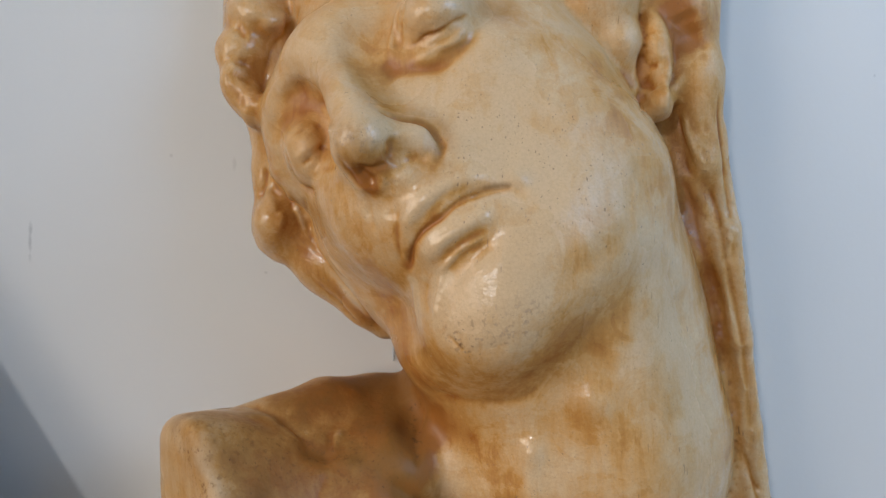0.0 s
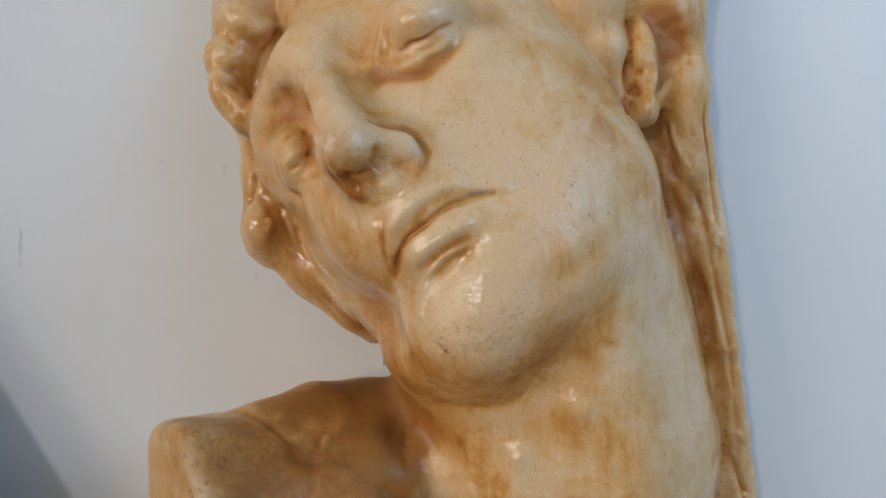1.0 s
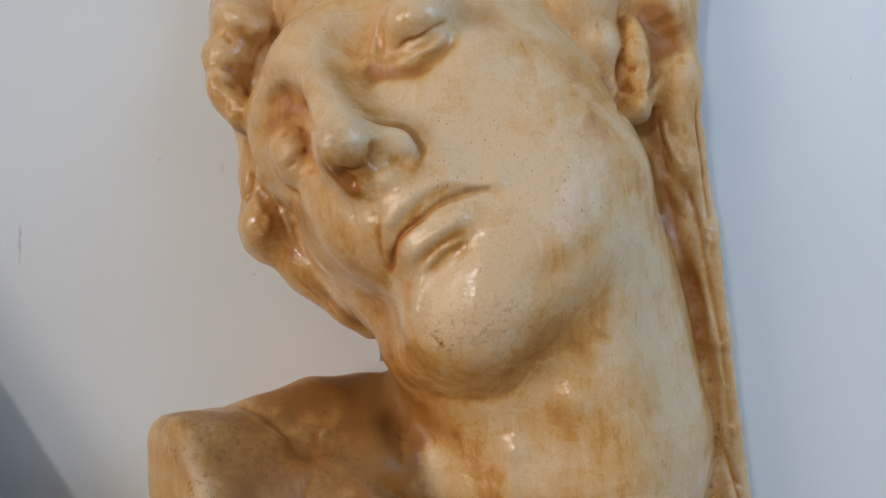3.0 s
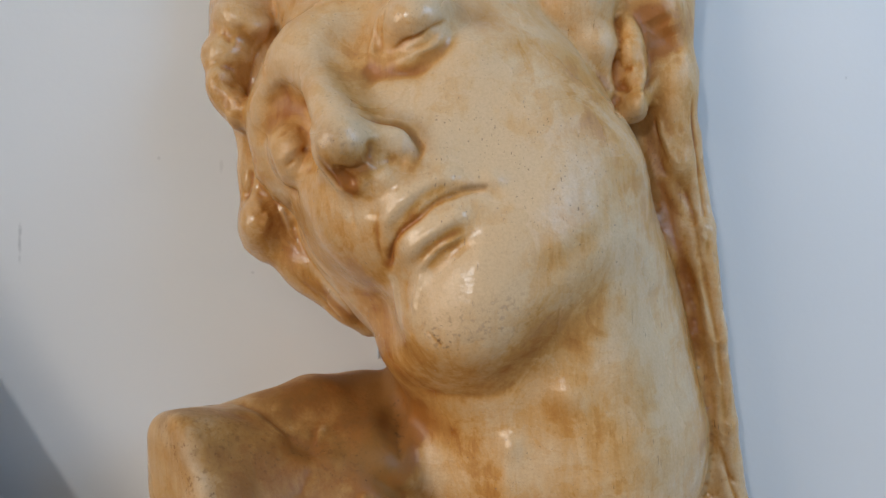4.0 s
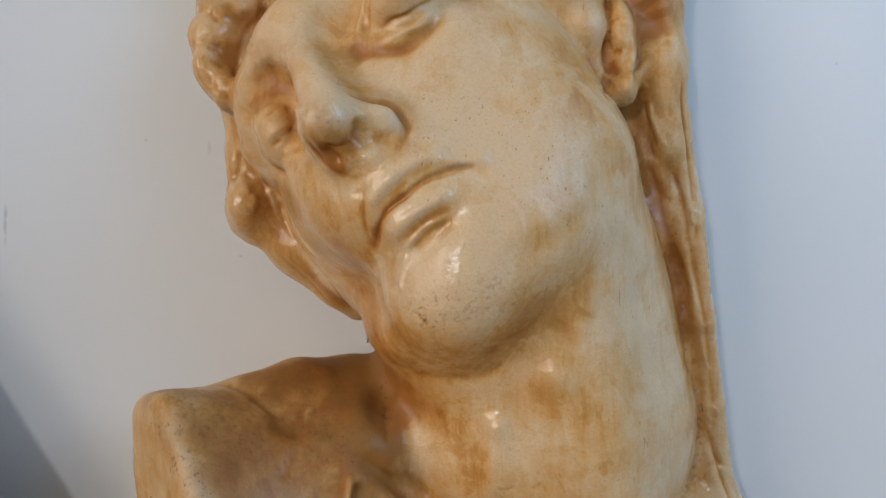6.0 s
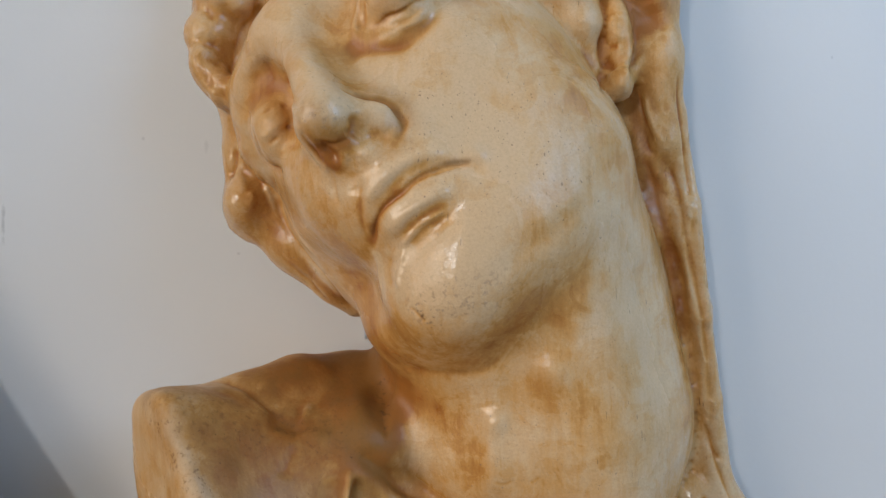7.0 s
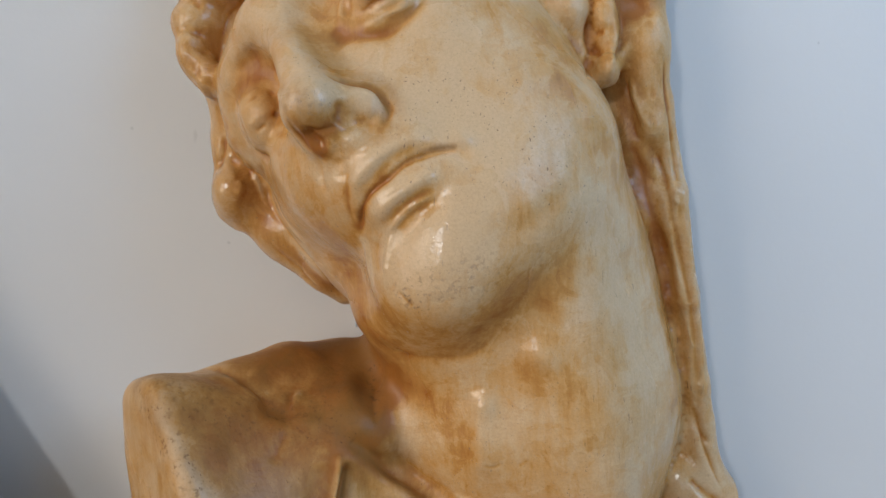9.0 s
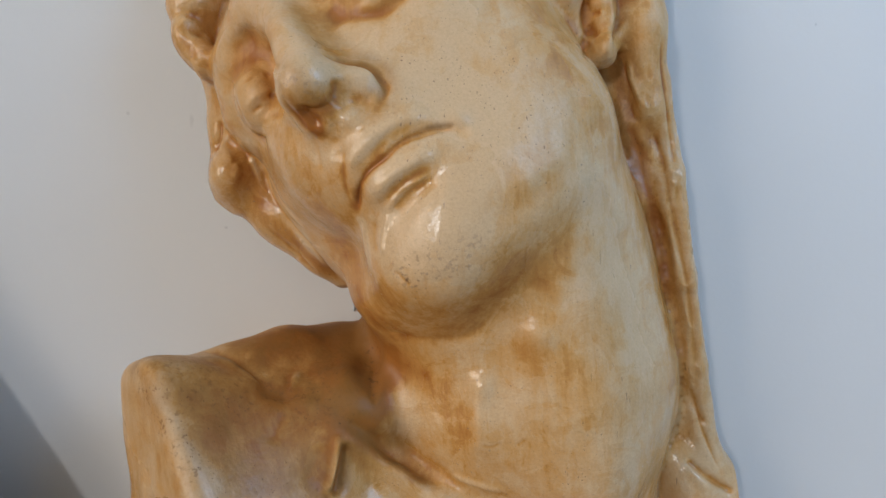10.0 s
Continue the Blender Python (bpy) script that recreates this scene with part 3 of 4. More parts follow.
# the eye that faces the viewer
skin.stroke([(-18.0, -52.2, 82.4), (-8.3, -53.4, 84.0), (-0.0, -54.0, 87.8), (7.8, -53.7, 93.8), (12.8, -51.6, 99.8)], 4.0, 2.2, 2.0, 0.3)
skin.dab([(-5.4, -60.7, 101.6), (0.2, -60.4, 103.3)], 14, 2.6)
skin.settle()
skin.stroke([(-23.4, -52.0, 81.2), (-19.2, -53.6, 77.0), (-11.6, -54.5, 77.8), (-1.6, -55.8, 79.1), (6.8, -55.5, 84.6), (14.4, -53.4, 93.5), (19.8, -48.0, 104.0)], 3.2, -1.4, 1.7, 0.35)
skin.stroke([(-44.0, -51.2, 86.5), (-33.2, -52.1, 81.8), (-23.1, -54.5, 74.4), (-15.6, -56.9, 68.7)], 6.0, -0.9, 2.0, 0.4)
skin.dab([(-24.0, -52.0, 81.2), (-22.2, -52.6, 79.5)], 4.0, -1.6)
skin.dab([(18.7, -46.0, 107.7), (20.8, -43.9, 110.3)], 11, -1.8)
skin.settle()
skin.stroke([(-13.6, -52.2, 89.1), (-7.9, -55.5, 92.7), (-3.0, -57.4, 95.0), (3.9, -57.0, 98.9), (12.1, -51.3, 104.0)], 1.1, -1.7, 1.3, 0.2)
skin.stroke([(-7.8, -57.4, 95.1), (-2.2, -58.9, 97.3), (5.2, -57.2, 101.1)], 1.4, 0.7, 2.0, 0.3)
skin.stroke([(-9.6, -53.0, 87.8), (-3.0, -54.9, 91.6), (4.1, -54.9, 95.0)], 2.2, 0.8, 2.0, 0.3)
skin.stroke([(-4.8, -53.6, 86.6), (1.2, -54.0, 89.0), (7.2, -53.7, 93.2)], 1.2, 0.7, 2.0, 0.3)
skin.stroke([(-18.0, -45.5, 111.2), (-21.3, -47.4, 101.6), (-22.8, -47.7, 92.6), (-22.9, -50.8, 84.3)], 1.3, 1.1, 2.0, 0.2)
skin.stroke([(-14.9, -53.8, 108.1), (-18.3, -51.7, 98.6), (-19.9, -50.4, 87.3)], 2.0, -0.9, 1.8, 0.2)
# the eye turned away
skin.stroke([(-85.0, -15.4, 50.0), (-80.2, -26.0, 62.0), (-74.1, -31.9, 71.0), (-66.2, -37.3, 75.7), (-58.8, -41.8, 73.5)], 6.5, -2.4, 2.0, 0.2)
skin.dab([(-71.0, -34.1, 62.3), (-67.2, -34.4, 66.2)], 9, -1.6)
skin.dab([(-61.3, -40.6, 48.8), (-58.2, -38.0, 36.8)], 7.5, 2.6)
skin.stroke([(-79.5, -28.3, 72.8), (-72.7, -34.7, 77.6), (-64.1, -42.9, 79.5)], 4.0, 1.2, 2.0, 0.25)
skin.settle()
skin.stroke([(-72.9, -36.7, 49.4), (-72.8, -32.1, 39.5), (-68.9, -22.0, 30.9), (-58.2, -37.0, 25.4)], 2.6, -1.7, 1.7, 0.25)
skin.stroke([(-70.5, -33.3, 36.9), (-61.8, -39.6, 40.9), (-56.8, -38.4, 46.4), (-44.1, -82.9, 41.6)], 1.1, -1.3, 1.4, 0.25)
skin.stroke([(-68.9, -38.0, 40.6), (-61.8, -40.7, 45.8), (-57.0, -38.1, 49.9)], 1.6, 0.8, 2.0, 0.25)
skin.stroke([(-73.4, -35.8, 48.3), (-66.0, -40.5, 53.0), (-58.1, -37.1, 56.6), (-45.1, -77.7, 47.5)], 1.8, -0.9, 1.7, 0.25)
skin.stroke([(-58.5, -37.1, 33.2), (-52.1, -44.1, 36.1), (-43.9, -82.2, 38.1)], 2.5, -1.0, 2.0, 0.25)
# brow, jaw, throat and collar
skin.stroke([(-44.4, -61.0, 76.4), (-45.6, -68.9, 66.2), (-41.6, -79.9, 54.5)], 6.0, 0.8, 2.0, 0.25)
skin.stroke([(80.4, -64.4, 14.7), (69.6, -73.0, 1.4), (51.0, -80.2, -11.2), (33.5, -83.3, -22.0)], 5.0, -0.7, 2.0, 0.25)
skin.stroke([(-13.1, -29.8, -62.0), (1.5, -38.7, -68.5), (16.7, -47.0, -69.2), (30.3, -51.0, -68.0), (41.4, -54.0, -61.7), (49.0, -59.2, -48.2)], 4.0, -1.3, 1.8, 0.3)
skin.stroke([(1.3, -75.2, -34.0), (4.8, -76.6, -37.6), (9.4, -77.3, -41.4)], 1.2, -0.8, 1.4, 0.25)
skin.stroke([(12.0, -79.6, -38.2), (19.2, -80.6, -39.1), (26.3, -81.0, -37.5)], 3.0, -0.5, 2.0, 0.25)
# shoulder, broken arm and collar bone
skin.stroke([(-103.8, -13.0, -78.4), (-84.6, -25.4, -77.4), (-71.9, -31.7, -84.3), (-57.6, -36.4, -92.9)], 3.0, -1.6, 1.7, 0.25)
skin.stroke([(-100.8, -34.6, -76.0), (-85.2, -32.2, -79.6), (-73.8, -35.3, -84.4), (-62.1, -39.6, -92.1)], 5.0, 1.2, 2.0, 0.3)
skin.dab([(-60.5, -37.7, -92.2), (-54.6, -37.0, -94.1)], 6.0, -3.4)
skin.settle()
skin.stroke([(-49.8, -20.0, -87.0), (-51.0, -30.2, -91.9), (-51.2, -38.7, -95.9)], 2.2, 1.8, 1.8, 0.3)
skin.stroke([(-54.6, -22.8, -87.8), (-53.6, -35.1, -93.5)], 2.5, -1.2, 1.8, 0.3)
skin.stroke([(-11.1, -9.7, -77.8), (-12.0, -17.4, -87.2), (-11.5, -31.5, -98.3), (-9.8, -33.1, -103.1)], 2.0, -1.6, 1.5, 0.2)
skin.stroke([(-17.0, -0.0, -75.3), (-15.6, -17.7, -86.9), (-16.0, -35.0, -98.5)], 6.0, -3.4, 2.0, 0.3)
skin.stroke([(-34.2, -39.2, -99.7), (-22.2, -41.2, -108.9), (-12.4, -36.6, -117.4), (0.7, -30.0, -129.7), (17.4, -33.8, -139.9), (33.6, -36.2, -147.4)], 5.5, -4.2, 1.8, 0.25)
skin.stroke([(-35.4, -43.9, -106.2), (-24.7, -42.9, -112.6), (-12.4, -36.1, -124.6), (3.6, -34.7, -136.5), (17.1, -37.5, -144.8)], 5.0, 2.0, 2.0, 0.3)
skin.settle()
skin.stroke([(-28.2, -44.1, -112.0), (-28.5, -46.3, -120.5), (-30.3, -49.5, -130.2), (-33.0, -54.3, -138.5)], 2.2, 2.8, 1.7, 0.2)
skin.stroke([(-25.4, -43.9, -116.2), (-26.1, -45.7, -126.4), (-27.5, -48.5, -136.0), (-29.7, -51.7, -139.6)], 3.0, -3.0, 1.7, 0.2)
skin.stroke([(-35.9, -48.1, -114.3), (-37.4, -52.3, -123.4), (-40.2, -58.6, -134.2)], 5.0, -0.9, 1.8, 0.25)
skin.stroke([(-51.9, -44.5, -100.5), (-54.4, -52.1, -107.6), (-56.6, -58.0, -113.4)], 3.0, -0.9, 1.8, 0.3)
skin.stroke([(-54.5, -38.9, -95.0), (-43.8, -39.7, -98.5), (-34.2, -41.7, -103.2)], 4.0, 1.0, 2.0, 0.3)
skin.stroke([(-104.3, -69.2, -83.8), (-94.2, -75.2, -94.6), (-85.9, -79.9, -107.9), (-77.3, -82.8, -120.2)], 3.0, 0.8, 2.0, 0.2)
skin.stroke([(22.8, -33.5, -137.2), (36.2, -39.1, -140.1), (52.2, -42.9, -143.7)], 2.0, 1.4, 2.0, 0.25)
skin.stroke([(38.7, -47.1, -118.3), (43.9, -48.7, -119.2), (48.0, -50.2, -116.8)], 0.9, -0.4, 1.5, 0.2)
skin.stroke([(55.2, -51.7, -118.6), (59.2, -53.3, -114.9)], 0.8, -0.3, 1.5, 0.2)
skin.stroke([(40.9, -48.4, -81.9), (39.5, -48.1, -95.2), (38.8, -48.1, -111.4), (38.8, -44.6, -128.5)], 6.0, 2.2, 2.0, 0.25)
skin.dab([(64.9, -56.0, -66.4), (66.0, -56.2, -67.0)], 8, 3.0)
skin.dab([(40.5, -48.2, -89.8), (40.9, -48.4, -90.4)], 5, 1.6)
skin.smooth([(8.9, -31.4, -135.0), (25.8, -34.6, -140.2), (46.8, -41.6, -143.2)], 4, 10)
# strands of the long hair
skin.stroke([(123.9, 6.0, 67.2), (128.3, 5.5, 42.1), (134.5, 8.8, 17.0), (140.2, 8.5, -5.7), (147.5, 9.6, -35.8), (153.7, 12.1, -66.5), (157.9, 11.7, -102.5), (161.2, 14.9, -133.5)], 4.0, -2.6, 1.7, 0.12)
skin.stroke([(132.0, -3.2, 99.1), (133.2, -1.7, 78.8), (132.7, 0.2, 62.0)], 5.0, 1.6, 2.0, 0.3)
skin.stroke([(122.7, 4.6, 74.3), (125.5, 5.3, 62.8), (128.4, 3.8, 51.9), (136.3, 3.2, 39.9)], 1.6, -1.0, 1.6, 0.2)
skin.stroke([(125.6, 2.3, 73.9), (127.7, 3.5, 59.3), (131.9, 1.9, 47.1), (137.3, 2.1, 41.5)], 1.8, 1.3, 2.0, 0.25)
skin.stroke([(126.6, 6.6, 43.5), (130.4, 6.6, 34.6), (137.0, 8.9, 21.3)], 2.4, 1.8, 2.0, 0.3)
skin.stroke([(134.8, 3.1, 40.1), (143.6, 8.7, 26.0), (146.5, 4.6, 6.1), (152.2, 4.6, -23.4), (157.1, 5.5, -44.2), (161.6, 9.4, -65.8), (163.8, 10.3, -89.8), (165.1, 11.9, -118.0)], 1.5, -2.2, 1.4, 0.1)
skin.stroke([(142.7, -0.6, 84.8), (145.5, 3.1, 62.4), (149.0, 6.4, 42.2), (151.5, 7.6, 21.3), (152.2, 4.1, 0.2), (154.4, 4.6, -17.2)], 1.4, -2.0, 1.4, 0.15)
skin.stroke([(140.9, 7.8, 6.5), (146.7, 7.6, -17.9), (151.0, 6.6, -38.2), (155.4, 9.8, -59.9)], 2.6, 1.0, 2.0, 0.3)
skin.stroke([(152.7, 4.1, 0.2), (157.5, 5.5, -23.7), (160.9, 6.3, -47.1), (165.2, 10.4, -72.3), (166.6, 10.0, -95.9)], 2.6, 1.4, 2.0, 0.2)
skin.stroke([(143.7, 9.6, -11.7), (149.7, 7.8, -41.5), (156.4, 10.9, -71.9), (159.1, 11.0, -96.4)], 1.6, -0.9, 1.6, 0.2)
skin.stroke([(161.0, 12.5, -109.1), (165.2, 12.0, -121.0), (170.3, 11.4, -131.2)], 1.6, -1.8, 1.5, 0.2)
skin.stroke([(127.6, -3.8, 116.2), (131.3, -2.2, 107.6), (139.4, -1.3, 102.3)], 5.0, -1.6, 1.8, 0.3)
skin.stroke([(120.0, -4.8, 121.3), (125.4, -2.9, 110.6), (117.7, -3.1, 110.3)], 8.0, -2.4, 2.0, 0.25)
skin.stroke([(158.4, 11.9, -149.2), (163.2, 9.9, -154.0), (172.2, 8.5, -160.6), (185.2, 10.3, -168.7)], 1.8, -3.0, 1.4, 0.1)
skin.stroke([(157.2, 12.1, -149.2), (163.8, 8.5, -158.7), (170.9, 6.4, -167.3)], 3.0, 1.6, 2.0, 0.3)
skin.stroke([(161.6, 12.5, -110.2), (165.9, 11.7, -126.4), (171.5, 11.0, -142.0), (177.5, 10.3, -156.5)], 1.5, -1.8, 1.4, 0.2)
skin.smooth([(131.5, 6.9, 33.3), (141.3, 8.4, -5.7), (153.1, 11.7, -60.4), (158.9, 13.9, -109.2)], 6, 14)
skin.smooth([(132.4, -2.8, 84.6), (135.1, 0.3, 56.0), (145.3, 7.9, 18.1), (153.1, 4.6, -23.1)], 9, 10)
skin.smooth([(149.4, 3.2, 6.0), (157.9, 5.5, -29.2), (164.3, 10.1, -71.7), (166.6, 10.2, -102.3)], 7, 12)
skin.smooth([(156.7, 10.5, -68.7), (158.3, 11.4, -100.7), (160.7, 15.4, -136.6)], 5, 20)
skin.smooth([(159.6, 12.1, -147.9), (165.6, 8.9, -157.3), (171.6, 6.8, -166.6)], 4, 14)
# ear and the lock before it
skin.smooth([(103.6, -11.3, 108.0), (105.6, -13.5, 93.2), (106.1, -12.6, 82.0), (105.3, -16.2, 67.3)], 9, 60)
skin.stroke([(100.1, -6.5, 115.1), (99.8, -9.1, 94.4), (99.6, -9.7, 77.0), (92.6, -38.9, 61.6)], 2.0, -3.0, 1.5, 0.15)
skin.stroke([(101.8, -8.6, 91.4), (104.3, -11.3, 92.0), (106.8, -14.1, 90.4)], 1.8, -1.4, 1.6, 0.25)
skin.stroke([(101.8, -8.1, 85.9), (103.5, -8.7, 83.3), (105.0, -14.6, 79.4)], 2.2, -1.4, 2.0, 0.25)
skin.stroke([(112.5, -13.9, 98.7), (113.1, -13.7, 87.5), (108.6, -20.1, 73.9), (107.4, -12.4, 65.0)], 2.2, 1.2, 2.0, 0.25)
skin.stroke([(119.5, -2.9, 110.8), (119.7, -2.9, 90.4), (111.5, -18.2, 71.1)], 2.4, -2.6, 1.5, 0.25)
skin.stroke([(103.6, -11.3, 108.0), (105.6, -14.1, 98.7), (108.3, -15.1, 92.6)], 2.5, 1.2, 2.0, 0.25)
skin.stroke([(70.9, -19.8, 116.4), (80.8, -17.2, 97.6), (88.2, -25.6, 78.8), (90.6, -37.1, 65.8)], 4.0, -0.8, 2.0, 0.25)
# curls over the temple and the hair under the cheek
skin.stroke([(-111.9, -5.6, 89.5), (-103.5, -5.0, 88.1), (-97.6, -0.6, 85.2)], 2.6, -1.6, 1.7, 0.25)
skin.stroke([(-110.3, -6.6, 83.6), (-102.7, -7.1, 74.6), (-101.1, 14.3, 62.8)], 2.6, -1.8, 1.6, 0.25)
skin.stroke([(-105.1, -6.4, 76.3), (-101.2, -0.7, 66.0), (-102.0, 17.0, 58.9)], 2.6, 1.4, 2.0, 0.25)
skin.stroke([(-99.6, -3.1, 119.2), (-92.9, 3.2, 112.3), (-91.1, 7.9, 103.4)], 4.0, -1.6, 2.0, 0.25)
skin.stroke([(-96.0, -0.0, 114.5), (-88.0, 1.8, 117.3), (-81.2, 10.4, 125.6)], 4.0, 1.8, 2.0, 0.25)
skin.stroke([(-108.1, 0.4, 116.0), (-103.3, -1.2, 111.2), (-100.4, -0.2, 110.7)], 2.2, -1.6, 1.6, 0.25)
skin.stroke([(-111.7, -2.6, 100.4), (-105.6, -2.4, 96.2), (-99.7, 1.5, 97.3)], 3.0, -1.4, 1.8, 0.25)
skin.stroke([(-111.5, -4.5, 92.6), (-105.4, -3.9, 92.2), (-100.8, 0.2, 90.2)], 3.0, 1.3, 2.0, 0.25)
skin.stroke([(-70.3, -6.5, 126.8), (-82.4, 9.6, 119.0), (-91.1, 7.9, 103.4), (-94.6, 5.8, 86.7), (-91.0, -11.1, 62.6)], 2.2, -1.8, 1.5, 0.2)
skin.stroke([(-95.0, -7.4, 70.3), (-96.4, -5.5, 67.6)], 1.0, -1.2, 1.5, 0.2)
skin.stroke([(-94.5, 10.1, 45.2), (-95.9, 11.2, 35.1), (-100.3, 14.3, 26.3)], 2.2, -2.0, 1.5, 0.25)
skin.stroke([(-88.2, -5.6, 40.6), (-92.5, 9.5, 30.3), (-87.1, 1.6, 18.1)], 2.2, 1.8, 2.0, 0.25)
skin.stroke([(-86.1, 3.1, 20.3), (-84.0, 2.7, 15.2), (-86.9, 0.8, 12.0)], 2.5, 1.4, 2.0, 0.25)
skin.stroke([(-81.1, -14.8, 39.7), (-81.6, 7.2, 27.1), (-76.0, 8.4, 12.2), (-70.8, 10.1, 0.2)], 2.6, -1.0, 1.6, 0.25)
skin.stroke([(-80.0, -6.7, 30.4), (-77.4, 8.4, 20.6), (-73.1, 9.5, 9.2)], 1.8, 1.6, 2.0, 0.25)
skin.stroke([(-67.8, -17.1, 26.7), (-72.0, 9.5, 12.2), (-61.0, 6.8, -8.6), (-42.4, 1.8, -30.7), (-34.8, 22.7, -46.3)], 2.2, -1.6, 1.5, 0.1)
skin.stroke([(-66.3, -10.6, 17.6), (-59.9, -4.5, 0.3), (-46.9, -8.9, -16.6)], 2.4, 0.8, 2.0, 0.25)
skin.stroke([(-103.0, 19.5, 5.1), (-88.3, 23.0, -8.8)], 3.0, 0.8, 2.0, 0.25)
skin.stroke([(-72.5, 12.5, -13.4), (-59.5, 16.6, -27.1), (-44.6, 19.9, -41.4)], 2.5, -1.2, 2.0, 0.25)
skin.smooth([(-88.8, 0.3, 12.2), (-79.8, 11.7, -2.8)], 8, 4)
skin.smooth([(-114.3, 1.1, 111.9), (-109.8, -3.3, 95.7), (-101.5, -7.6, 74.7)], 14, 36)
skin.smooth([(-97.2, -1.9, 116.9), (-86.7, 2.6, 118.5)], 12, 12)
skin.smooth([(76.2, -20.7, 116.1), (86.4, -17.9, 100.4), (93.5, -11.6, 85.4)], 10, 40)
# varnish: thick in the hollows, rubbed thin on chin, cheek and neck
skin.stain([(-11.7, -32.7, -56.8), (4.1, -40.0, -64.6), (26.6, -50.0, -62.5), (42.3, -62.6, -49.0), (53.1, -69.1, -35.0)], 12, 0.5)
skin.stain([(-76.1, -29.7, 60.5), (-67.0, -34.4, 66.2), (-58.8, -36.1, 68.5)], 7, 0.5)
skin.stain([(-73.7, -28.1, 38.0), (-66.5, -24.2, 28.9)], 6, 0.3)
skin.stain([(-32.8, -77.5, 28.0), (-28.5, -75.6, 24.3)], 5, 0.9)
skin.stain([(-38.3, -79.1, 34.2), (-23.5, -79.9, 32.8)], 4, 0.5)
skin.stain([(-23.3, -53.5, 80.1), (-17.1, -53.9, 78.5), (-2.2, -55.1, 81.1), (11.4, -53.8, 91.9)], 4, 0.45)
skin.stain([(-14.7, -66.7, -6.9), (-10.6, -73.9, 1.4), (-3.2, -78.6, 11.6)], 3, 0.8)
skin.stain([(-19.7, -69.5, 0.2), (-18.2, -74.3, 9.5)], 4, 0.4)
skin.stain([(3.7, -76.0, -6.6), (14.9, -79.3, 2.5)], 5, 0.4)
skin.stain([(-45.3, -55.3, 15.0), (-35.3, -57.0, 0.2), (-23.1, -20.7, -32.8)], 14, 0.35)
skin.stain([(-97.3, -1.5, 128.5), (-103.1, -1.8, 99.3), (-98.9, -6.2, 69.3), (-94.5, 9.8, 42.4), (-89.8, 3.2, 6.2), (-56.1, 14.6, -27.1)], 18, 0.28)
skin.stain([(-81.6, -6.3, 31.9), (-73.5, 10.1, 3.3), (-43.7, 12.5, -36.1)], 5, 0.6)
skin.stain([(123.2, -4.0, 116.0), (125.3, -2.5, 107.8)], 10, 0.8)
skin.stain([(104.1, -9.8, 88.5), (106.0, -17.2, 78.2)], 8, 0.5)
skin.stain([(122.8, 7.2, 66.0), (129.6, 9.4, 18.3), (143.0, 9.2, -35.7), (140.8, -17.3, -99.9)], 9, 0.6)
skin.stain([(129.3, -3.3, 98.9), (149.7, 3.8, 12.1), (167.9, 11.0, -126.5)], 16, 0.08)
skin.stain([(-12.7, -4.7, -74.8), (-11.8, -28.2, -96.6), (-26.2, 23.2, -80.8)], 12, 0.9)
skin.stain([(-62.4, -16.7, -77.8), (-42.6, 3.5, -76.6), (-24.3, -4.0, -86.5), (-34.9, -38.6, -98.7), (-67.2, -45.4, -91.4)], 24, 0.8)
skin.stain([(-55.5, -53.7, -108.8), (-70.9, -71.1, -114.0), (-36.0, -51.1, -122.2)], 24, 0.25)
skin.grimy([(-92.2, -62.9, -79.0), (-75.3, -53.7, -89.0), (-73.2, -62.2, -100.8)], 30, 0.5)
skin.grimy([(-66.7, -23.0, -81.8), (-41.4, -6.1, -80.2), (-43.3, -34.6, -94.7)], 22, 0.9)
skin.grimy([(-53.3, -3.9, -72.1), (-29.3, 22.1, -80.6), (-20.5, -18.8, -88.4), (-27.1, -38.3, -98.8)], 16, 1.0)
skin.matt([(-76.0, -30.1, 67.2), (-64.3, -34.9, 66.1), (-56.1, -36.6, 59.2)], 14, 0.5)
skin.grimy([(-55.0, -56.6, -112.6), (-70.3, -73.5, -117.7)], 24, 0.5)
skin.grimy([(-59.0, -35.2, -91.9), (-51.0, -35.7, -94.3)], 6, 0.5)
skin.grimy([(-35.7, -53.8, 81.5), (-25.7, -55.0, 77.2)], 6, 0.25)
skin.grimy([(-19.7, -69.3, 58.9), (-2.1, -68.5, 53.2), (2.5, -73.9, 41.8)], 5, 0.3)
skin.grimy([(-89.3, -9.8, -70.8), (-78.4, -19.8, -75.7)], 10, 0.3)
skin.stain([(-104.3, -69.1, -84.3), (-78.3, -69.5, -103.0)], 24, 0.3)
skin.stain([(12.2, -33.4, -84.5), (29.6, -44.8, -76.3), (49.1, -50.4, -72.4)], 16, 0.1)
skin.stain([(72.4, -57.3, -78.1), (67.7, -56.6, -63.6)], 14, 0.25)
skin.stain([(-24.0, -44.5, 99.9), (-21.0, -50.4, 87.9)], 8, 0.2)
skin.stain([(19.2, -82.4, -13.2), (25.8, -83.6, -26.5), (12.6, -81.0, -33.5)], 16, 0.35, pale=True)
skin.stain([(17.9, -68.2, 49.7), (26.8, -74.2, 32.5)], 22, 0.25, pale=True)
skin.stain([(74.0, -69.8, 9.6), (90.1, -55.7, -2.2), (101.9, -42.3, -30.6)], 16, 0.35, pale=True)
skin.stain([(109.3, -35.7, -41.8), (116.0, -39.1, -82.9)], 16, 0.25, pale=True)
skin.stain([(-13.5, -61.7, -13.7), (-9.5, -59.7, -30.8)], 2.0, 1.6, pale=True)
skin.stain([(1.8, -74.9, -11.3), (-1.4, -73.4, -29.4)], 2.0, 1.6, pale=True)
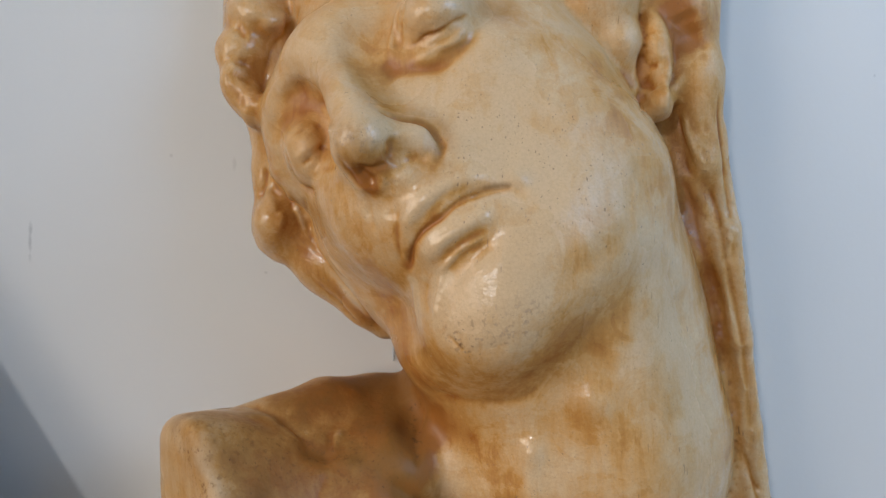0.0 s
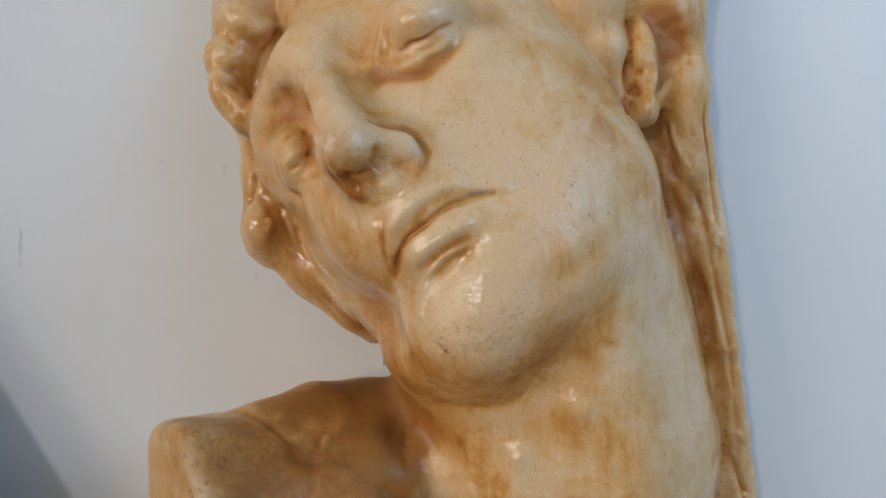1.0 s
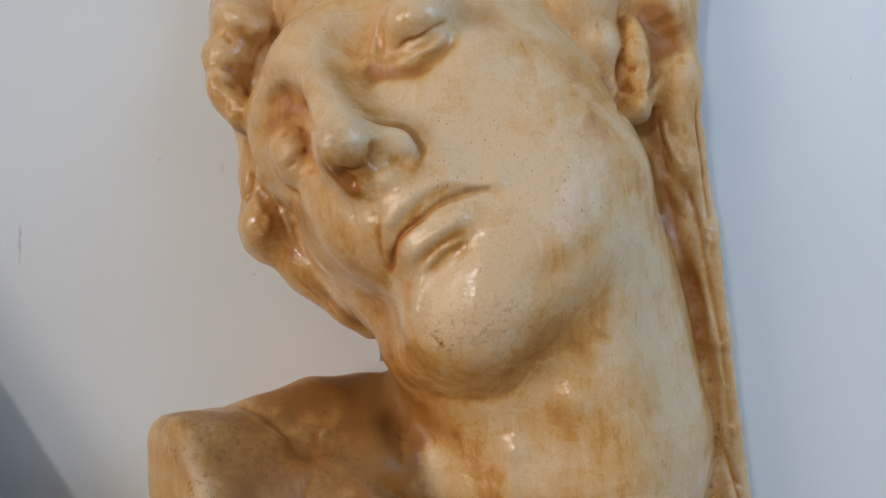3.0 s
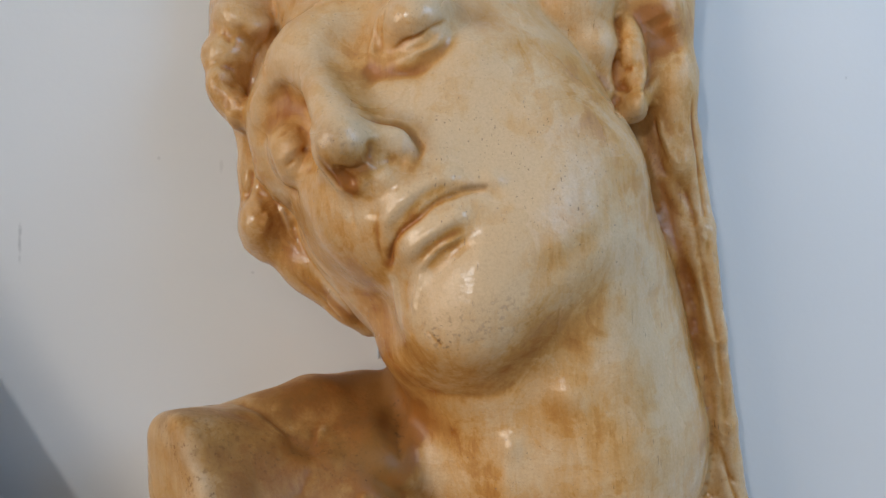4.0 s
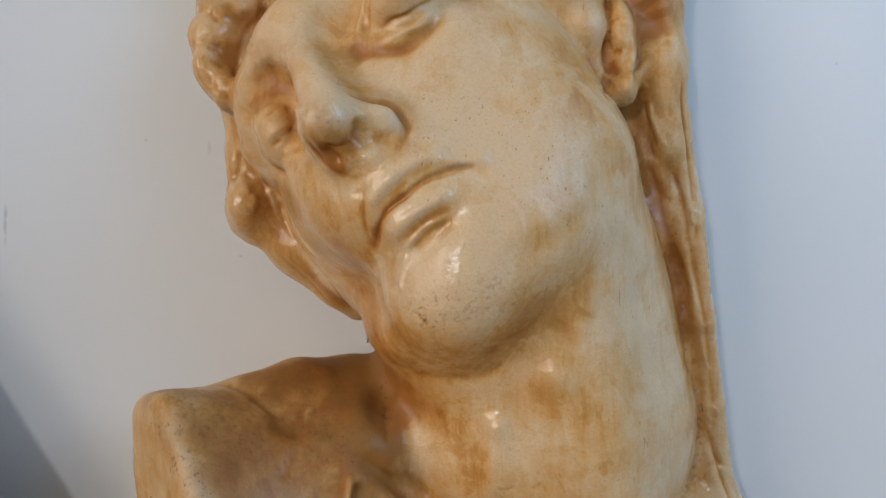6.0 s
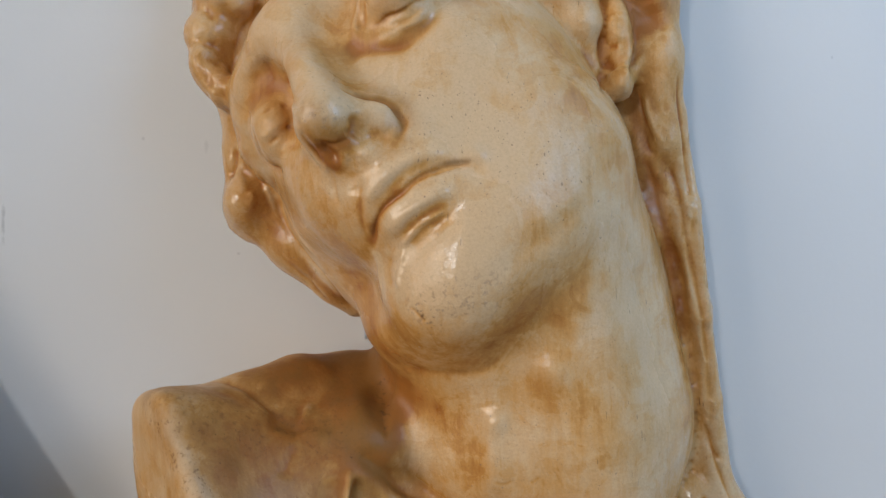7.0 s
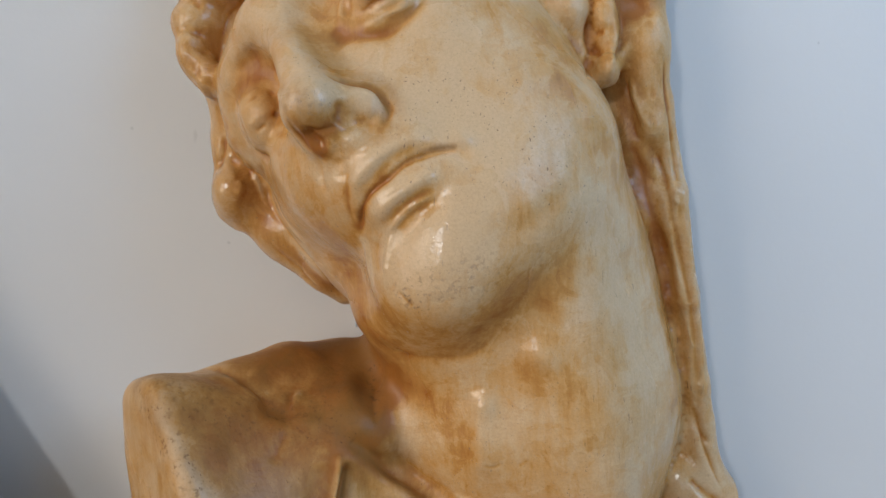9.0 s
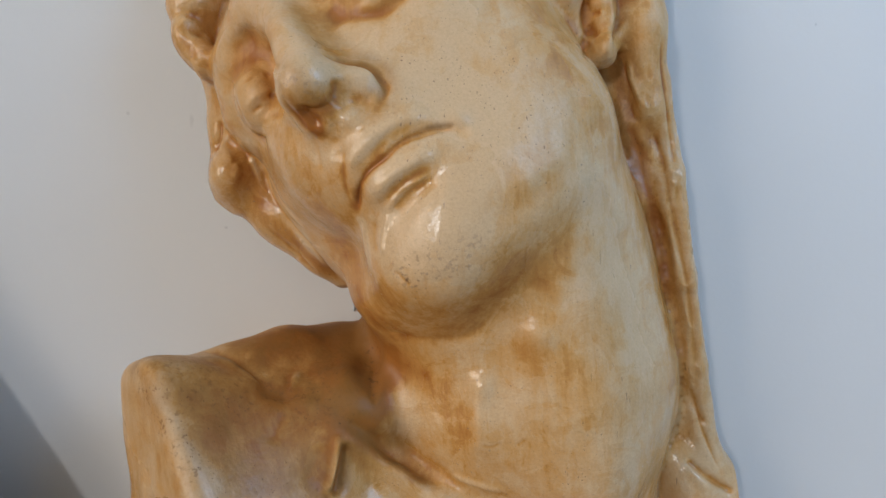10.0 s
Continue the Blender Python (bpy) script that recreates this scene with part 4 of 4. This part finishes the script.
skin.stain([(-3.2, -76.0, 2.5), (3.6, -78.4, 8.2)], 4, 0.5, pale=True)
skin.stain([(-116.8, -55.2, -78.6), (-101.0, -71.7, -102.2)], 7, 0.5, pale=True)
skin.stain([(-37.5, -76.7, 61.9), (-27.3, -86.6, 53.1)], 14, 0.25, pale=True)
skin.stain([(-62.0, -18.8, 11.4), (-48.1, 0.9, -23.2)], 4, 0.4, pale=True)
skin.matt([(18.4, -60.7, 72.8), (27.6, -65.8, 52.5), (45.9, -70.0, 37.7), (65.8, -64.9, 40.8)], 24, 0.5)
skin.matt([(-46.7, -62.0, 74.9), (-37.6, -84.3, 55.8)], 14, 0.35)
skin.matt([(-56.6, -48.0, 96.2), (-21.9, -37.8, 115.1)], 30, 0.3)
skin.pitted([(8.2, -77.6, -39.6), (19.3, -82.2, -34.5), (32.6, -82.9, -26.6)], 7, 0.35)
skin.pitted([(-116.8, -55.2, -78.6), (-100.8, -72.2, -92.7), (-86.4, -80.9, -110.0)], 6, 0.7)
skin.pitted([(-34.6, -89.7, 43.8), (-29.4, -88.0, 40.8)], 5, 0.35)
skin.pitted([(-93.0, -60.5, -77.2), (-71.3, -49.6, -90.2), (-38.0, -34.6, -94.7)], 18, 0.5)
skin.pitted([(3.7, -76.3, -35.5), (12.7, -78.9, -40.6)], 4, 1.0)
skin.pitted([(-28.6, -74.3, 23.3), (-14.7, -75.9, 32.3)], 6, 0.15)
skin.pitted([(-12.8, -1.9, -81.2), (-12.4, -28.4, -96.6)], 4, 0.9)
skin.stain([(14.7, -35.1, -86.7), (41.8, -48.7, -72.8), (67.8, -56.3, -75.9), (90.1, -55.6, -68.7)], 30, 0.1)
skin.stain([(29.7, -43.4, -117.7), (72.5, -57.1, -107.5)], 30, 0.2)
skin.stain([(40.1, -77.4, -36.2), (64.1, -61.8, -35.9), (82.1, -58.0, -29.1)], 16, 0.35)
skin.stain([(-32.8, -77.5, 28.0), (-29.6, -75.3, 24.3)], 4, 0.7)
skin.stain([(-23.2, -19.9, -54.9), (-19.8, 19.2, -80.0)], 8, 0.4)
skin.stain([(80.3, -36.1, 79.0), (110.8, -15.3, 95.4)], 14, 0.3)
skin.stain([(82.2, -17.8, 105.9), (71.3, -17.0, 111.7)], 14, -0.2)
skin.matt([(-107.8, -66.1, -80.5), (-80.4, -62.0, -91.3), (-62.4, -16.7, -77.8), (-31.8, 16.1, -85.4), (-36.8, -44.6, -107.0)], 40, 0.75)
skin.stain([(-73.6, -34.6, 54.3), (-63.7, -37.8, 59.0), (-58.4, -38.4, 52.4)], 8, 0.3)
skin.matt([(-68.6, -39.2, 54.8), (-60.8, -39.5, 41.8)], 12, 0.35)
skin.matt([(-19.3, -75.3, 18.6), (-10.0, -77.9, 13.9)], 8, 0.25)
# last worn places
skin.matt([(-105.8, -2.5, 122.3), (-103.2, -1.3, 93.6), (-98.9, -6.2, 69.3)], 16, 0.2)
skin.grimy([(-41.0, -51.0, 85.8), (-32.0, -53.5, 81.6), (-23.2, -54.9, 76.7)], 3.5, 0.3)
skin.stain([(9.6, -31.2, -85.0), (19.8, -38.3, -93.6)], 8, 0.4)
skin.stain([(-3.8, -21.2, -76.7), (4.3, -28.2, -80.5)], 8, 0.4)
skin.stain([(-1.1, -17.8, -102.5), (4.5, -15.9, -117.1)], 6, 0.5, pale=True)
skin.stain([(53.8, -52.2, -64.5), (62.7, -57.2, -48.7)], 8, 0.25, pale=True)
skin.stain([(79.7, -57.7, -51.1), (84.8, -56.9, -34.1)], 7, 0.4, pale=True)
skin.stain([(44.2, -49.7, -100.2), (67.8, -56.3, -95.5)], 12, 0.3, pale=True)
skin.stain([(23.4, -58.9, 78.1), (39.6, -65.1, 52.7), (54.7, -72.8, 28.1)], 40, 0.22, pale=True)
skin.stain([(19.8, -38.5, -98.7), (44.1, -50.2, -64.9), (72.2, -58.3, -48.5)], 34, 0.06)
skin.matt([(-21.0, -83.4, 45.9), (-19.0, -79.3, 39.8)], 8, 0.5)
skin.matt([(3.9, -56.1, 97.3), (15.4, -47.3, 107.8)], 9, 0.5)
skin.stain([(-90.2, -6.4, 49.1), (-86.5, 1.9, 17.9), (-67.5, 10.3, -11.8)], 10, 0.25)
skin.stain([(-23.2, -19.9, -54.9), (1.4, -62.5, -50.2), (17.7, -72.0, -50.9)], 10, 0.3)
skin.matt([(84.9, -56.7, -29.2), (96.3, -51.7, -59.6), (101.1, -52.3, -89.4)], 30, 0.55)
skin.matt([(63.3, -75.7, 9.4), (68.4, -73.6, 0.2)], 24, 0.4)
skin.stain([(63.2, -76.1, 4.8), (71.1, -72.0, 0.2)], 16, 0.15)
skin.stain([(90.8, -53.5, -39.4), (98.5, -52.7, -79.3)], 24, 0.1, pale=True)
skin.matt([(133.8, -2.9, 84.5), (147.2, 4.8, -2.7), (162.8, 13.2, -127.3)], 14, 0.25)
skin.stain([(44.2, -50.0, -102.6), (63.1, -55.2, -103.3), (77.2, -57.9, -92.6)], 24, 0.12)
skin.stain([(-35.7, -53.8, 81.5), (-28.9, -59.4, 70.7), (-22.1, -68.4, 60.3)], 8, 0.35)
skin.stain([(-19.7, -69.3, 58.9), (-3.3, -68.8, 53.1)], 5, 0.3)
skin.matt([(23.8, -81.3, 0.2), (17.0, -82.4, -17.7)], 16, 0.14)
skin.grimy([(17.3, -77.9, 23.4), (21.4, -77.3, 24.4), (26.0, -76.8, 25.1)], 1.3, 0.45)
skin.stain([(22.3, -39.9, -93.1), (49.1, -50.4, -79.9), (72.4, -57.4, -63.4)], 30, 0.05)
skin.stain([(53.7, -52.5, -101.8), (77.2, -58.0, -97.4)], 26, 0.05)
skin.grimy([(-15.8, -0.4, -87.4), (-10.4, -30.5, -101.3), (-1.1, -10.5, -121.8)], 8, 0.7)
# more varnish, as it was brushed and left to run
skin.stain([(65.1, -46.2, 81.5), (80.9, -53.1, 54.7), (94.2, -50.2, 30.2)], 20, 0.22)
skin.stain([(63.5, -75.1, 11.6), (58.2, -78.4, 0.0), (48.5, -81.2, -6.4)], 9, 0.3)
skin.stain([(77.3, -67.0, 13.4), (69.6, -73.0, 2.6)], 7, 0.25)
skin.stain([(-16.8, -35.0, -47.2), (3.9, -57.2, -56.1), (23.4, -57.3, -60.9), (42.9, -58.2, -53.6)], 14, 0.15)
skin.stain([(47.2, -77.0, -29.3), (66.0, -64.6, -28.6), (76.1, -62.1, -19.0)], 12, 0.12)
skin.stain([(1.7, -25.8, -81.2), (19.7, -38.3, -93.4), (29.4, -44.2, -109.6)], 18, 0.05)
skin.stain([(53.7, -52.2, -74.7), (67.8, -56.3, -88.0), (77.2, -57.9, -104.8)], 20, 0.02)
skin.stain([(82.0, -57.9, -38.8), (90.2, -55.3, -64.0), (87.0, -57.4, -88.0)], 12, 0.1)
skin.stain([(-60.5, -26.7, 16.5), (-45.1, -22.1, -10.7), (-26.3, -14.8, -41.8)], 12, 0.3)
skin.stain([(-25.2, -31.1, -21.1), (-11.1, -47.4, -40.1), (3.6, -74.2, -41.2)], 10, 0.3)
skin.stain([(-75.6, -31.2, 72.1), (-66.9, -35.3, 63.6), (-58.4, -39.2, 47.0), (-62.5, -31.5, 29.6)], 11, 0.3)
skin.stain([(-31.9, -87.3, 36.4), (-27.6, -83.3, 33.8), (-36.5, -85.5, 34.5)], 6, 0.45)
skin.stain([(-32.3, -80.1, 29.1), (-29.3, -78.6, 26.8)], 4, 0.6)
skin.stain([(-18.4, -72.6, 4.7), (-16.0, -69.9, -2.1), (-14.8, -64.5, -9.4)], 6, 0.45)
skin.stain([(-10.1, -76.3, 6.9), (1.2, -79.5, 19.4), (19.8, -76.8, 27.3)], 2.6, 0.35)
skin.stain([(3.5, -76.7, 0.1), (14.9, -79.2, 5.6)], 4, 0.3)
skin.stain([(6.1, -77.1, -8.8), (14.8, -79.7, -2.2), (25.9, -81.2, 2.5)], 5, 0.25)
skin.stain([(-5.9, -59.2, 97.4), (-10.9, -53.1, 89.5), (1.3, -55.4, 94.0)], 9, 0.25)
skin.stain([(-23.4, -52.3, 80.3), (-12.1, -54.3, 78.0), (-1.1, -55.7, 79.6)], 5, 0.35)
skin.stain([(-37.0, -42.4, 98.2), (-28.9, -49.3, 85.7)], 10, 0.2)
skin.stain([(-94.6, 10.0, 42.2), (-86.2, 1.2, 12.3), (-67.6, 10.3, -12.0), (-44.3, 17.3, -39.6)], 12, 0.1)
skin.stain([(-112.3, -0.5, 111.3), (-104.4, -6.9, 83.6), (-96.6, 6.8, 63.0)], 18, 0.25)
skin.stain([(75.6, -22.9, 120.8), (94.4, -13.8, 96.0)], 18, 0.1)
skin.stain([(101.5, -9.8, 108.3), (106.1, -12.6, 82.0)], 12, 0.15)
skin.stain([(126.2, -3.1, 93.2), (131.0, 1.5, 56.0), (147.8, 6.4, -17.9), (158.7, 11.1, -93.3)], 16, 0.2)
skin.stain([(118.8, -4.4, 119.0), (125.4, -2.9, 110.6)], 10, 0.5)
skin.stain([(133.8, 8.5, 24.2), (131.1, 9.1, 12.2)], 8, 0.5)
skin.stain([(-90.3, -41.8, -77.6), (-66.6, -20.5, -79.4), (-38.7, 2.9, -75.5), (-13.2, -14.1, -85.0)], 16, 0.3)
skin.stain([(-18.1, -23.4, -88.5), (-13.4, -8.4, -80.1), (-14.6, -36.4, -102.5)], 10, 0.5)
skin.stain([(-60.0, -38.2, -92.6), (-53.4, -36.8, -94.3)], 8, 0.6)
skin.stain([(-75.1, -59.1, -94.7), (-56.4, -56.2, -111.3), (-41.2, -58.2, -131.6)], 24, 0.2)
skin.stain([(-32.5, -47.7, -117.5), (-35.7, -54.6, -133.3)], 6, 0.4)
skin.stain([(-24.8, -42.5, -111.1), (-7.2, -32.8, -125.8), (12.0, -33.4, -138.4)], 7, 0.5)
skin.stain([(-113.7, -57.1, -104.2), (-122.8, -44.0, -134.8)], 12, 0.15)
skin.stain([(-100.1, -71.5, -85.7), (-88.6, -78.4, -103.3), (-74.0, -81.1, -121.9)], 5, 0.7, True)
skin.stain([(-1.2, -25.0, -97.0), (7.0, -29.4, -110.2)], 8, 0.3, True)
skin.stain([(110.2, -47.6, -124.0), (107.4, -49.0, -134.2)], 8, 0.4, True)
skin.stain([(20.4, -65.9, 54.9), (33.6, -73.5, 32.4), (24.0, -76.8, 25.4)], 22, 0.15, True)
skin.stain([(16.8, -81.5, -11.2), (32.4, -82.9, -6.3), (34.6, -83.3, -17.8)], 14, 0.35, True)
skin.stain([(101.9, -42.3, -30.4), (115.8, -32.2, -52.6), (123.8, -32.4, -85.0)], 9, 0.25, True)
skin.pitted([(8.1, -79.3, -33.9), (25.8, -82.9, -31.1), (37.3, -81.8, -26.8)], 10, 0.5)
skin.pitted([(-102.7, -70.1, -83.8), (-91.2, -76.9, -99.1), (-81.0, -81.4, -114.4)], 6, 0.7)
skin.pitted([(-70.7, -58.7, -99.9), (-60.2, -61.5, -114.6), (-41.4, -57.4, -129.4)], 26, 0.12)
skin.pitted([(-38.3, -88.5, 41.6), (-29.4, -88.6, 40.5), (-31.9, -86.4, 35.4)], 8, 0.4)
skin.stain([(-12.3, -62.5, -14.4), (-11.7, -57.8, -23.1), (-10.9, -54.4, -31.6)], 1.7, 2.2, True)
skin.stain([(0.1, -74.0, -10.1), (-2.2, -72.2, -18.4), (-2.7, -72.1, -27.4)], 1.8, 2.2, True)
skin.stain([(-8.9, -78.6, 18.2), (-0.0, -79.0, 25.4)], 5, 0.3, True)
skin.stain([(1.2, -77.9, 6.8), (10.2, -79.0, 11.0)], 4, 0.3, True)
skin.grimy([(-45.2, -54.5, 83.1), (-32.8, -57.7, 73.6), (-22.1, -68.0, 58.1)], 9, 0.35)
skin.grimy([(-37.9, -88.7, 44.0), (-31.9, -87.3, 36.4), (-23.3, -81.5, 36.1)], 7, 0.4)
skin.grimy([(-5.4, -74.9, 39.4), (-1.8, -76.8, 34.5), (-7.8, -76.9, 32.0)], 6, 0.35)
skin.grimy([(19.2, -44.4, 110.0), (26.9, -44.7, 107.4)], 10, 0.4)
skin.grimy([(-63.6, -21.4, -82.0), (-33.6, 11.7, -73.7), (-16.8, -2.8, -77.8)], 12, 0.6)
skin.grimy([(-60.0, -38.2, -92.6), (-54.7, -37.5, -94.2)], 7, 0.9)
skin.grimy([(-116.8, -53.4, -75.8), (-92.4, -58.0, -76.6), (-72.6, -50.2, -89.2)], 10, 0.5)
skin.grimy([(-27.5, -42.2, -107.1), (-12.4, -36.6, -117.4)], 7, 0.8)
skin.grimy([(-24.4, -43.7, -118.6), (-26.2, -47.4, -136.5)], 4, 0.7)
skin.matt([(20.4, -65.0, 57.2), (41.4, -70.4, 37.9), (63.7, -64.1, 45.9)], 26, 0.35)
skin.stain([(24.8, -42.7, -81.9), (44.4, -50.1, -74.8), (63.0, -55.0, -83.8), (53.4, -52.5, -101.8)], 26, 0.2, True)
skin.stain([(-1.2, -26.0, -99.5), (15.6, -38.2, -80.8), (9.7, -30.4, -115.5)], 14, 0.12, True)
skin.grimy([(-71.3, -55.7, -95.7), (-56.4, -56.2, -111.3), (-41.6, -56.6, -127.2)], 20, 0.45)
skin.stain([(-77.5, -5.4, 27.7), (-74.6, 9.0, 12.2), (-63.9, 7.8, -5.6), (-49.0, 6.9, -26.5)], 8, 0.5, True)
skin.matt([(76.3, -19.2, 113.5), (101.4, -10.0, 99.8), (126.5, -2.8, 110.6), (131.1, -2.8, 84.5)], 36, 0.6)
skin.matt([(128.3, 5.5, 42.1), (142.5, 7.7, -2.8), (154.3, 7.3, -53.3)], 14, 0.4)
skin.matt([(-21.3, -79.1, 50.0), (-10.1, -74.5, 44.0), (-1.8, -73.9, 42.0)], 14, 0.5)
skin.matt([(-31.6, -89.0, 39.7), (-40.6, -86.6, 46.3)], 10, 0.2)
skin.matt([(-21.3, -48.2, 96.1), (-6.1, -54.2, 82.1), (9.0, -55.2, 86.7)], 12, 0.25)
skin.matt([(-23.1, -54.5, 74.4), (-40.6, -54.1, 81.8)], 16, 0.5)
skin.stain([(114.0, -5.0, 123.1), (132.1, -3.6, 122.2), (146.5, 10.1, 120.8)], 12, 0.6)
skin.stain([(73.7, -52.4, 64.9), (86.4, -51.6, 50.0), (101.6, -43.2, 28.4)], 16, 0.2)
skin.stain([(29.7, -43.7, 108.0), (44.9, -45.9, 96.8), (60.4, -44.9, 86.9)], 14, 0.2)
skin.stain([(-28.2, 11.8, -73.9), (-18.1, -3.7, -79.2), (-18.6, -25.5, -89.3)], 9, 1.0)
skin.stain([(-64.3, -6.9, -71.5), (-43.5, 10.1, -71.9), (-25.2, 8.6, -74.7)], 9, 0.5)
skin.stain([(-39.7, -21.7, -87.6), (-22.2, -34.6, -94.6), (-11.8, -36.1, -107.2)], 9, 0.6)
skin.grimy([(-25.0, 4.1, -76.7), (-17.4, -12.4, -84.4), (-21.1, -32.3, -92.7)], 9, 0.9)
skin.grimy([(-94.5, -39.1, -76.6), (-81.9, -28.3, -79.1), (-71.5, -26.8, -82.1)], 6, 0.6)
skin.grimy([(-59.5, -31.5, -90.5), (-48.4, -35.3, -94.5)], 9, 0.6)
skin.stain([(101.4, -8.7, 94.4), (106.3, -12.3, 85.2)], 8, 0.4, True)
skin.stain([(-21.9, -72.2, 55.5), (-6.6, -70.2, 52.0), (-0.0, -73.5, 42.7), (-3.0, -76.5, 35.0)], 3, 0.5)
skin.grimy([(-19.5, -71.1, 55.3), (-6.6, -70.2, 52.0), (-0.6, -73.0, 44.0), (-2.9, -76.1, 36.3)], 2.6, 0.7)
skin.stain([(-37.9, -86.9, 36.6), (-30.8, -84.5, 33.7), (-23.4, -81.4, 35.6)], 6, 0.5)
skin.stain([(-19.9, -79.8, 41.9), (-21.0, -78.4, 32.0), (-19.2, -75.5, 23.0)], 6, 0.3)
skin.stain([(-10.2, -75.5, 35.6), (-4.8, -76.8, 33.8)], 5, 0.35)
skin.stain([(-20.5, 1.3, -76.9), (-15.0, -17.7, -87.0), (-15.4, -35.4, -99.8)], 9, 0.9)
skin.grimy([(-20.5, 1.3, -76.9), (-15.0, -17.7, -87.0), (-15.2, -36.1, -101.1)], 8, 1.0)
skin.matt([(-27.6, -41.8, -106.1), (-7.0, -31.7, -123.3), (14.4, -33.1, -138.7)], 9, 0.8)
skin.matt([(-16.9, -6.1, -80.4), (-9.6, -25.7, -94.0), (-10.7, -34.7, -105.5)], 9, 0.7)
skin.stain([(-30.1, -42.7, -106.8), (-12.2, -36.3, -118.5), (8.9, -32.3, -135.9)], 6, 0.5)
skin.grimy([(-27.6, -42.4, -107.8), (-9.7, -33.9, -121.0), (11.7, -33.1, -138.0)], 5, 0.8)
skin.grimy([(-57.6, -36.4, -92.9), (-52.8, -36.3, -94.2)], 5, 0.9)
skin.stain([(33.0, -49.6, -71.2), (36.0, -46.6, -91.0)], 9, 0.3, True)
skin.stain([(60.0, -57.6, -48.5), (65.3, -56.6, -61.0)], 9, 0.2, True)
skin.matt([(7.1, -78.1, -13.6), (9.7, -80.7, -26.8)], 9, 0.45)
skin.matt([(-28.2, 9.2, -74.8), (-23.4, -13.0, -84.4), (-24.9, -33.0, -92.5)], 12, 0.9)
# the hand-worked unevenness of cast plaster
wobble, dice = 0, np.random.default_rng(4)
for length in (11, 14, 18, 23, 29, 37):
    for _ in range(3):
        way = dice.normal(size=3)
        wobble = wobble + np.sin(skin.v @ (way / np.linalg.norm(way)) * 2 * np.pi / length + dice.uniform(0, 6)) * length * 0.003
skin.settle()
skin.v += skin.n * wobble[:, None]
net = edges_of(skin.q)[0]
skin.v = relax(skin.v, net, 2, 0.5)
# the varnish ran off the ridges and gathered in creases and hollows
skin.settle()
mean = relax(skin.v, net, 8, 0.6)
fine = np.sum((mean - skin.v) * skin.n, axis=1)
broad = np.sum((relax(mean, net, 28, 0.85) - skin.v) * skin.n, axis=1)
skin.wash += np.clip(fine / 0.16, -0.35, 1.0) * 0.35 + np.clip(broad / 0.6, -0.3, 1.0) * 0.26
mesh = bpy.data.meshes.new("bust")
mesh.from_pydata((skin.v / 1000).tolist(), [], skin.q.tolist())
mesh.update()
mesh.polygons.foreach_set("use_smooth", [True] * len(mesh.polygons))
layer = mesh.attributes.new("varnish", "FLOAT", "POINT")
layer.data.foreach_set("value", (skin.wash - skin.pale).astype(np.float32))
layer = mesh.attributes.new("worn_matt", "FLOAT", "POINT")
layer.data.foreach_set("value", skin.dull.astype(np.float32))
layer = mesh.attributes.new("pitted", "FLOAT", "POINT")
layer.data.foreach_set("value", skin.worn.astype(np.float32))
layer = mesh.attributes.new("grime", "FLOAT", "POINT")
layer.data.foreach_set("value", skin.soil.astype(np.float32))
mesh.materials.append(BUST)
bust = tagged(new("bust", mesh), "glossy amber-varnished cream plaster bust with leaning head, against the wall", "statue")
bust.location = (0, 0.35, EYE)


# ---- beside the bust ----
def lathe(name, rings, segments, material, at, label, category):
    """A turned thing: rings of (radius, height)."""
    bm = bmesh.new()
    rows = [[bm.verts.new((r * math.cos(a), r * math.sin(a), z)) for a in (2 * math.pi * i / segments for i in range(segments))] for r, z in rings]
    for low, high in zip(rows, rows[1:]):
        for i in range(segments):
            bm.faces.new((low[i], low[(i + 1) % segments], high[(i + 1) % segments], high[i]))
    bm.faces.new(rows[0][::-1])
    bm.faces.new(rows[-1])
    data = bpy.data.meshes.new(name)
    bm.to_mesh(data)
    data.materials.append(material)
    data.polygons.foreach_set("use_smooth", [True] * len(data.polygons))
    ob = tagged(new(name, data), label, category)
    ob.location = at
    return ob


rings = [(0.0004, 0.0), (0.0007, 0.0015), (0.0007, 0.007), (0.0004, 0.0085)]
hook = lathe("wall_hook", rings, 14, STEEL, (-0.0296, 0.4042, EYE - 0.067), "small thin grey metal pin on the wall behind the neck", "hook")



def leaning_board(name, width, length, thick, material, at, lean, label, category):
    """A plank with rounded edges that stands on its lower end and leans over by some degrees."""
    bm = bmesh.new()
    bmesh.ops.create_cube(bm, size=1)
    for v in bm.verts:
        v.co = (v.co.x * width, v.co.y * thick, (v.co.z + 0.5) * length)
    bmesh.ops.bevel(bm, geom=bm.edges[:], offset=thick * 0.3, segments=4, affect="EDGES", profile=0.5)
    data = bpy.data.meshes.new(name)
    bm.to_mesh(data)
    data.materials.append(material)
    ob = tagged(new(name, data), label, category)
    ob.matrix_world = pose(*at, 0, lean, 0)
    return ob


board = leaning_board("dark_board", 0.22, 1.9, 0.022, DARK, (0.452, 0.352, 0.06), -32.0, "dark brown wooden board leaning beside the wall", "board")
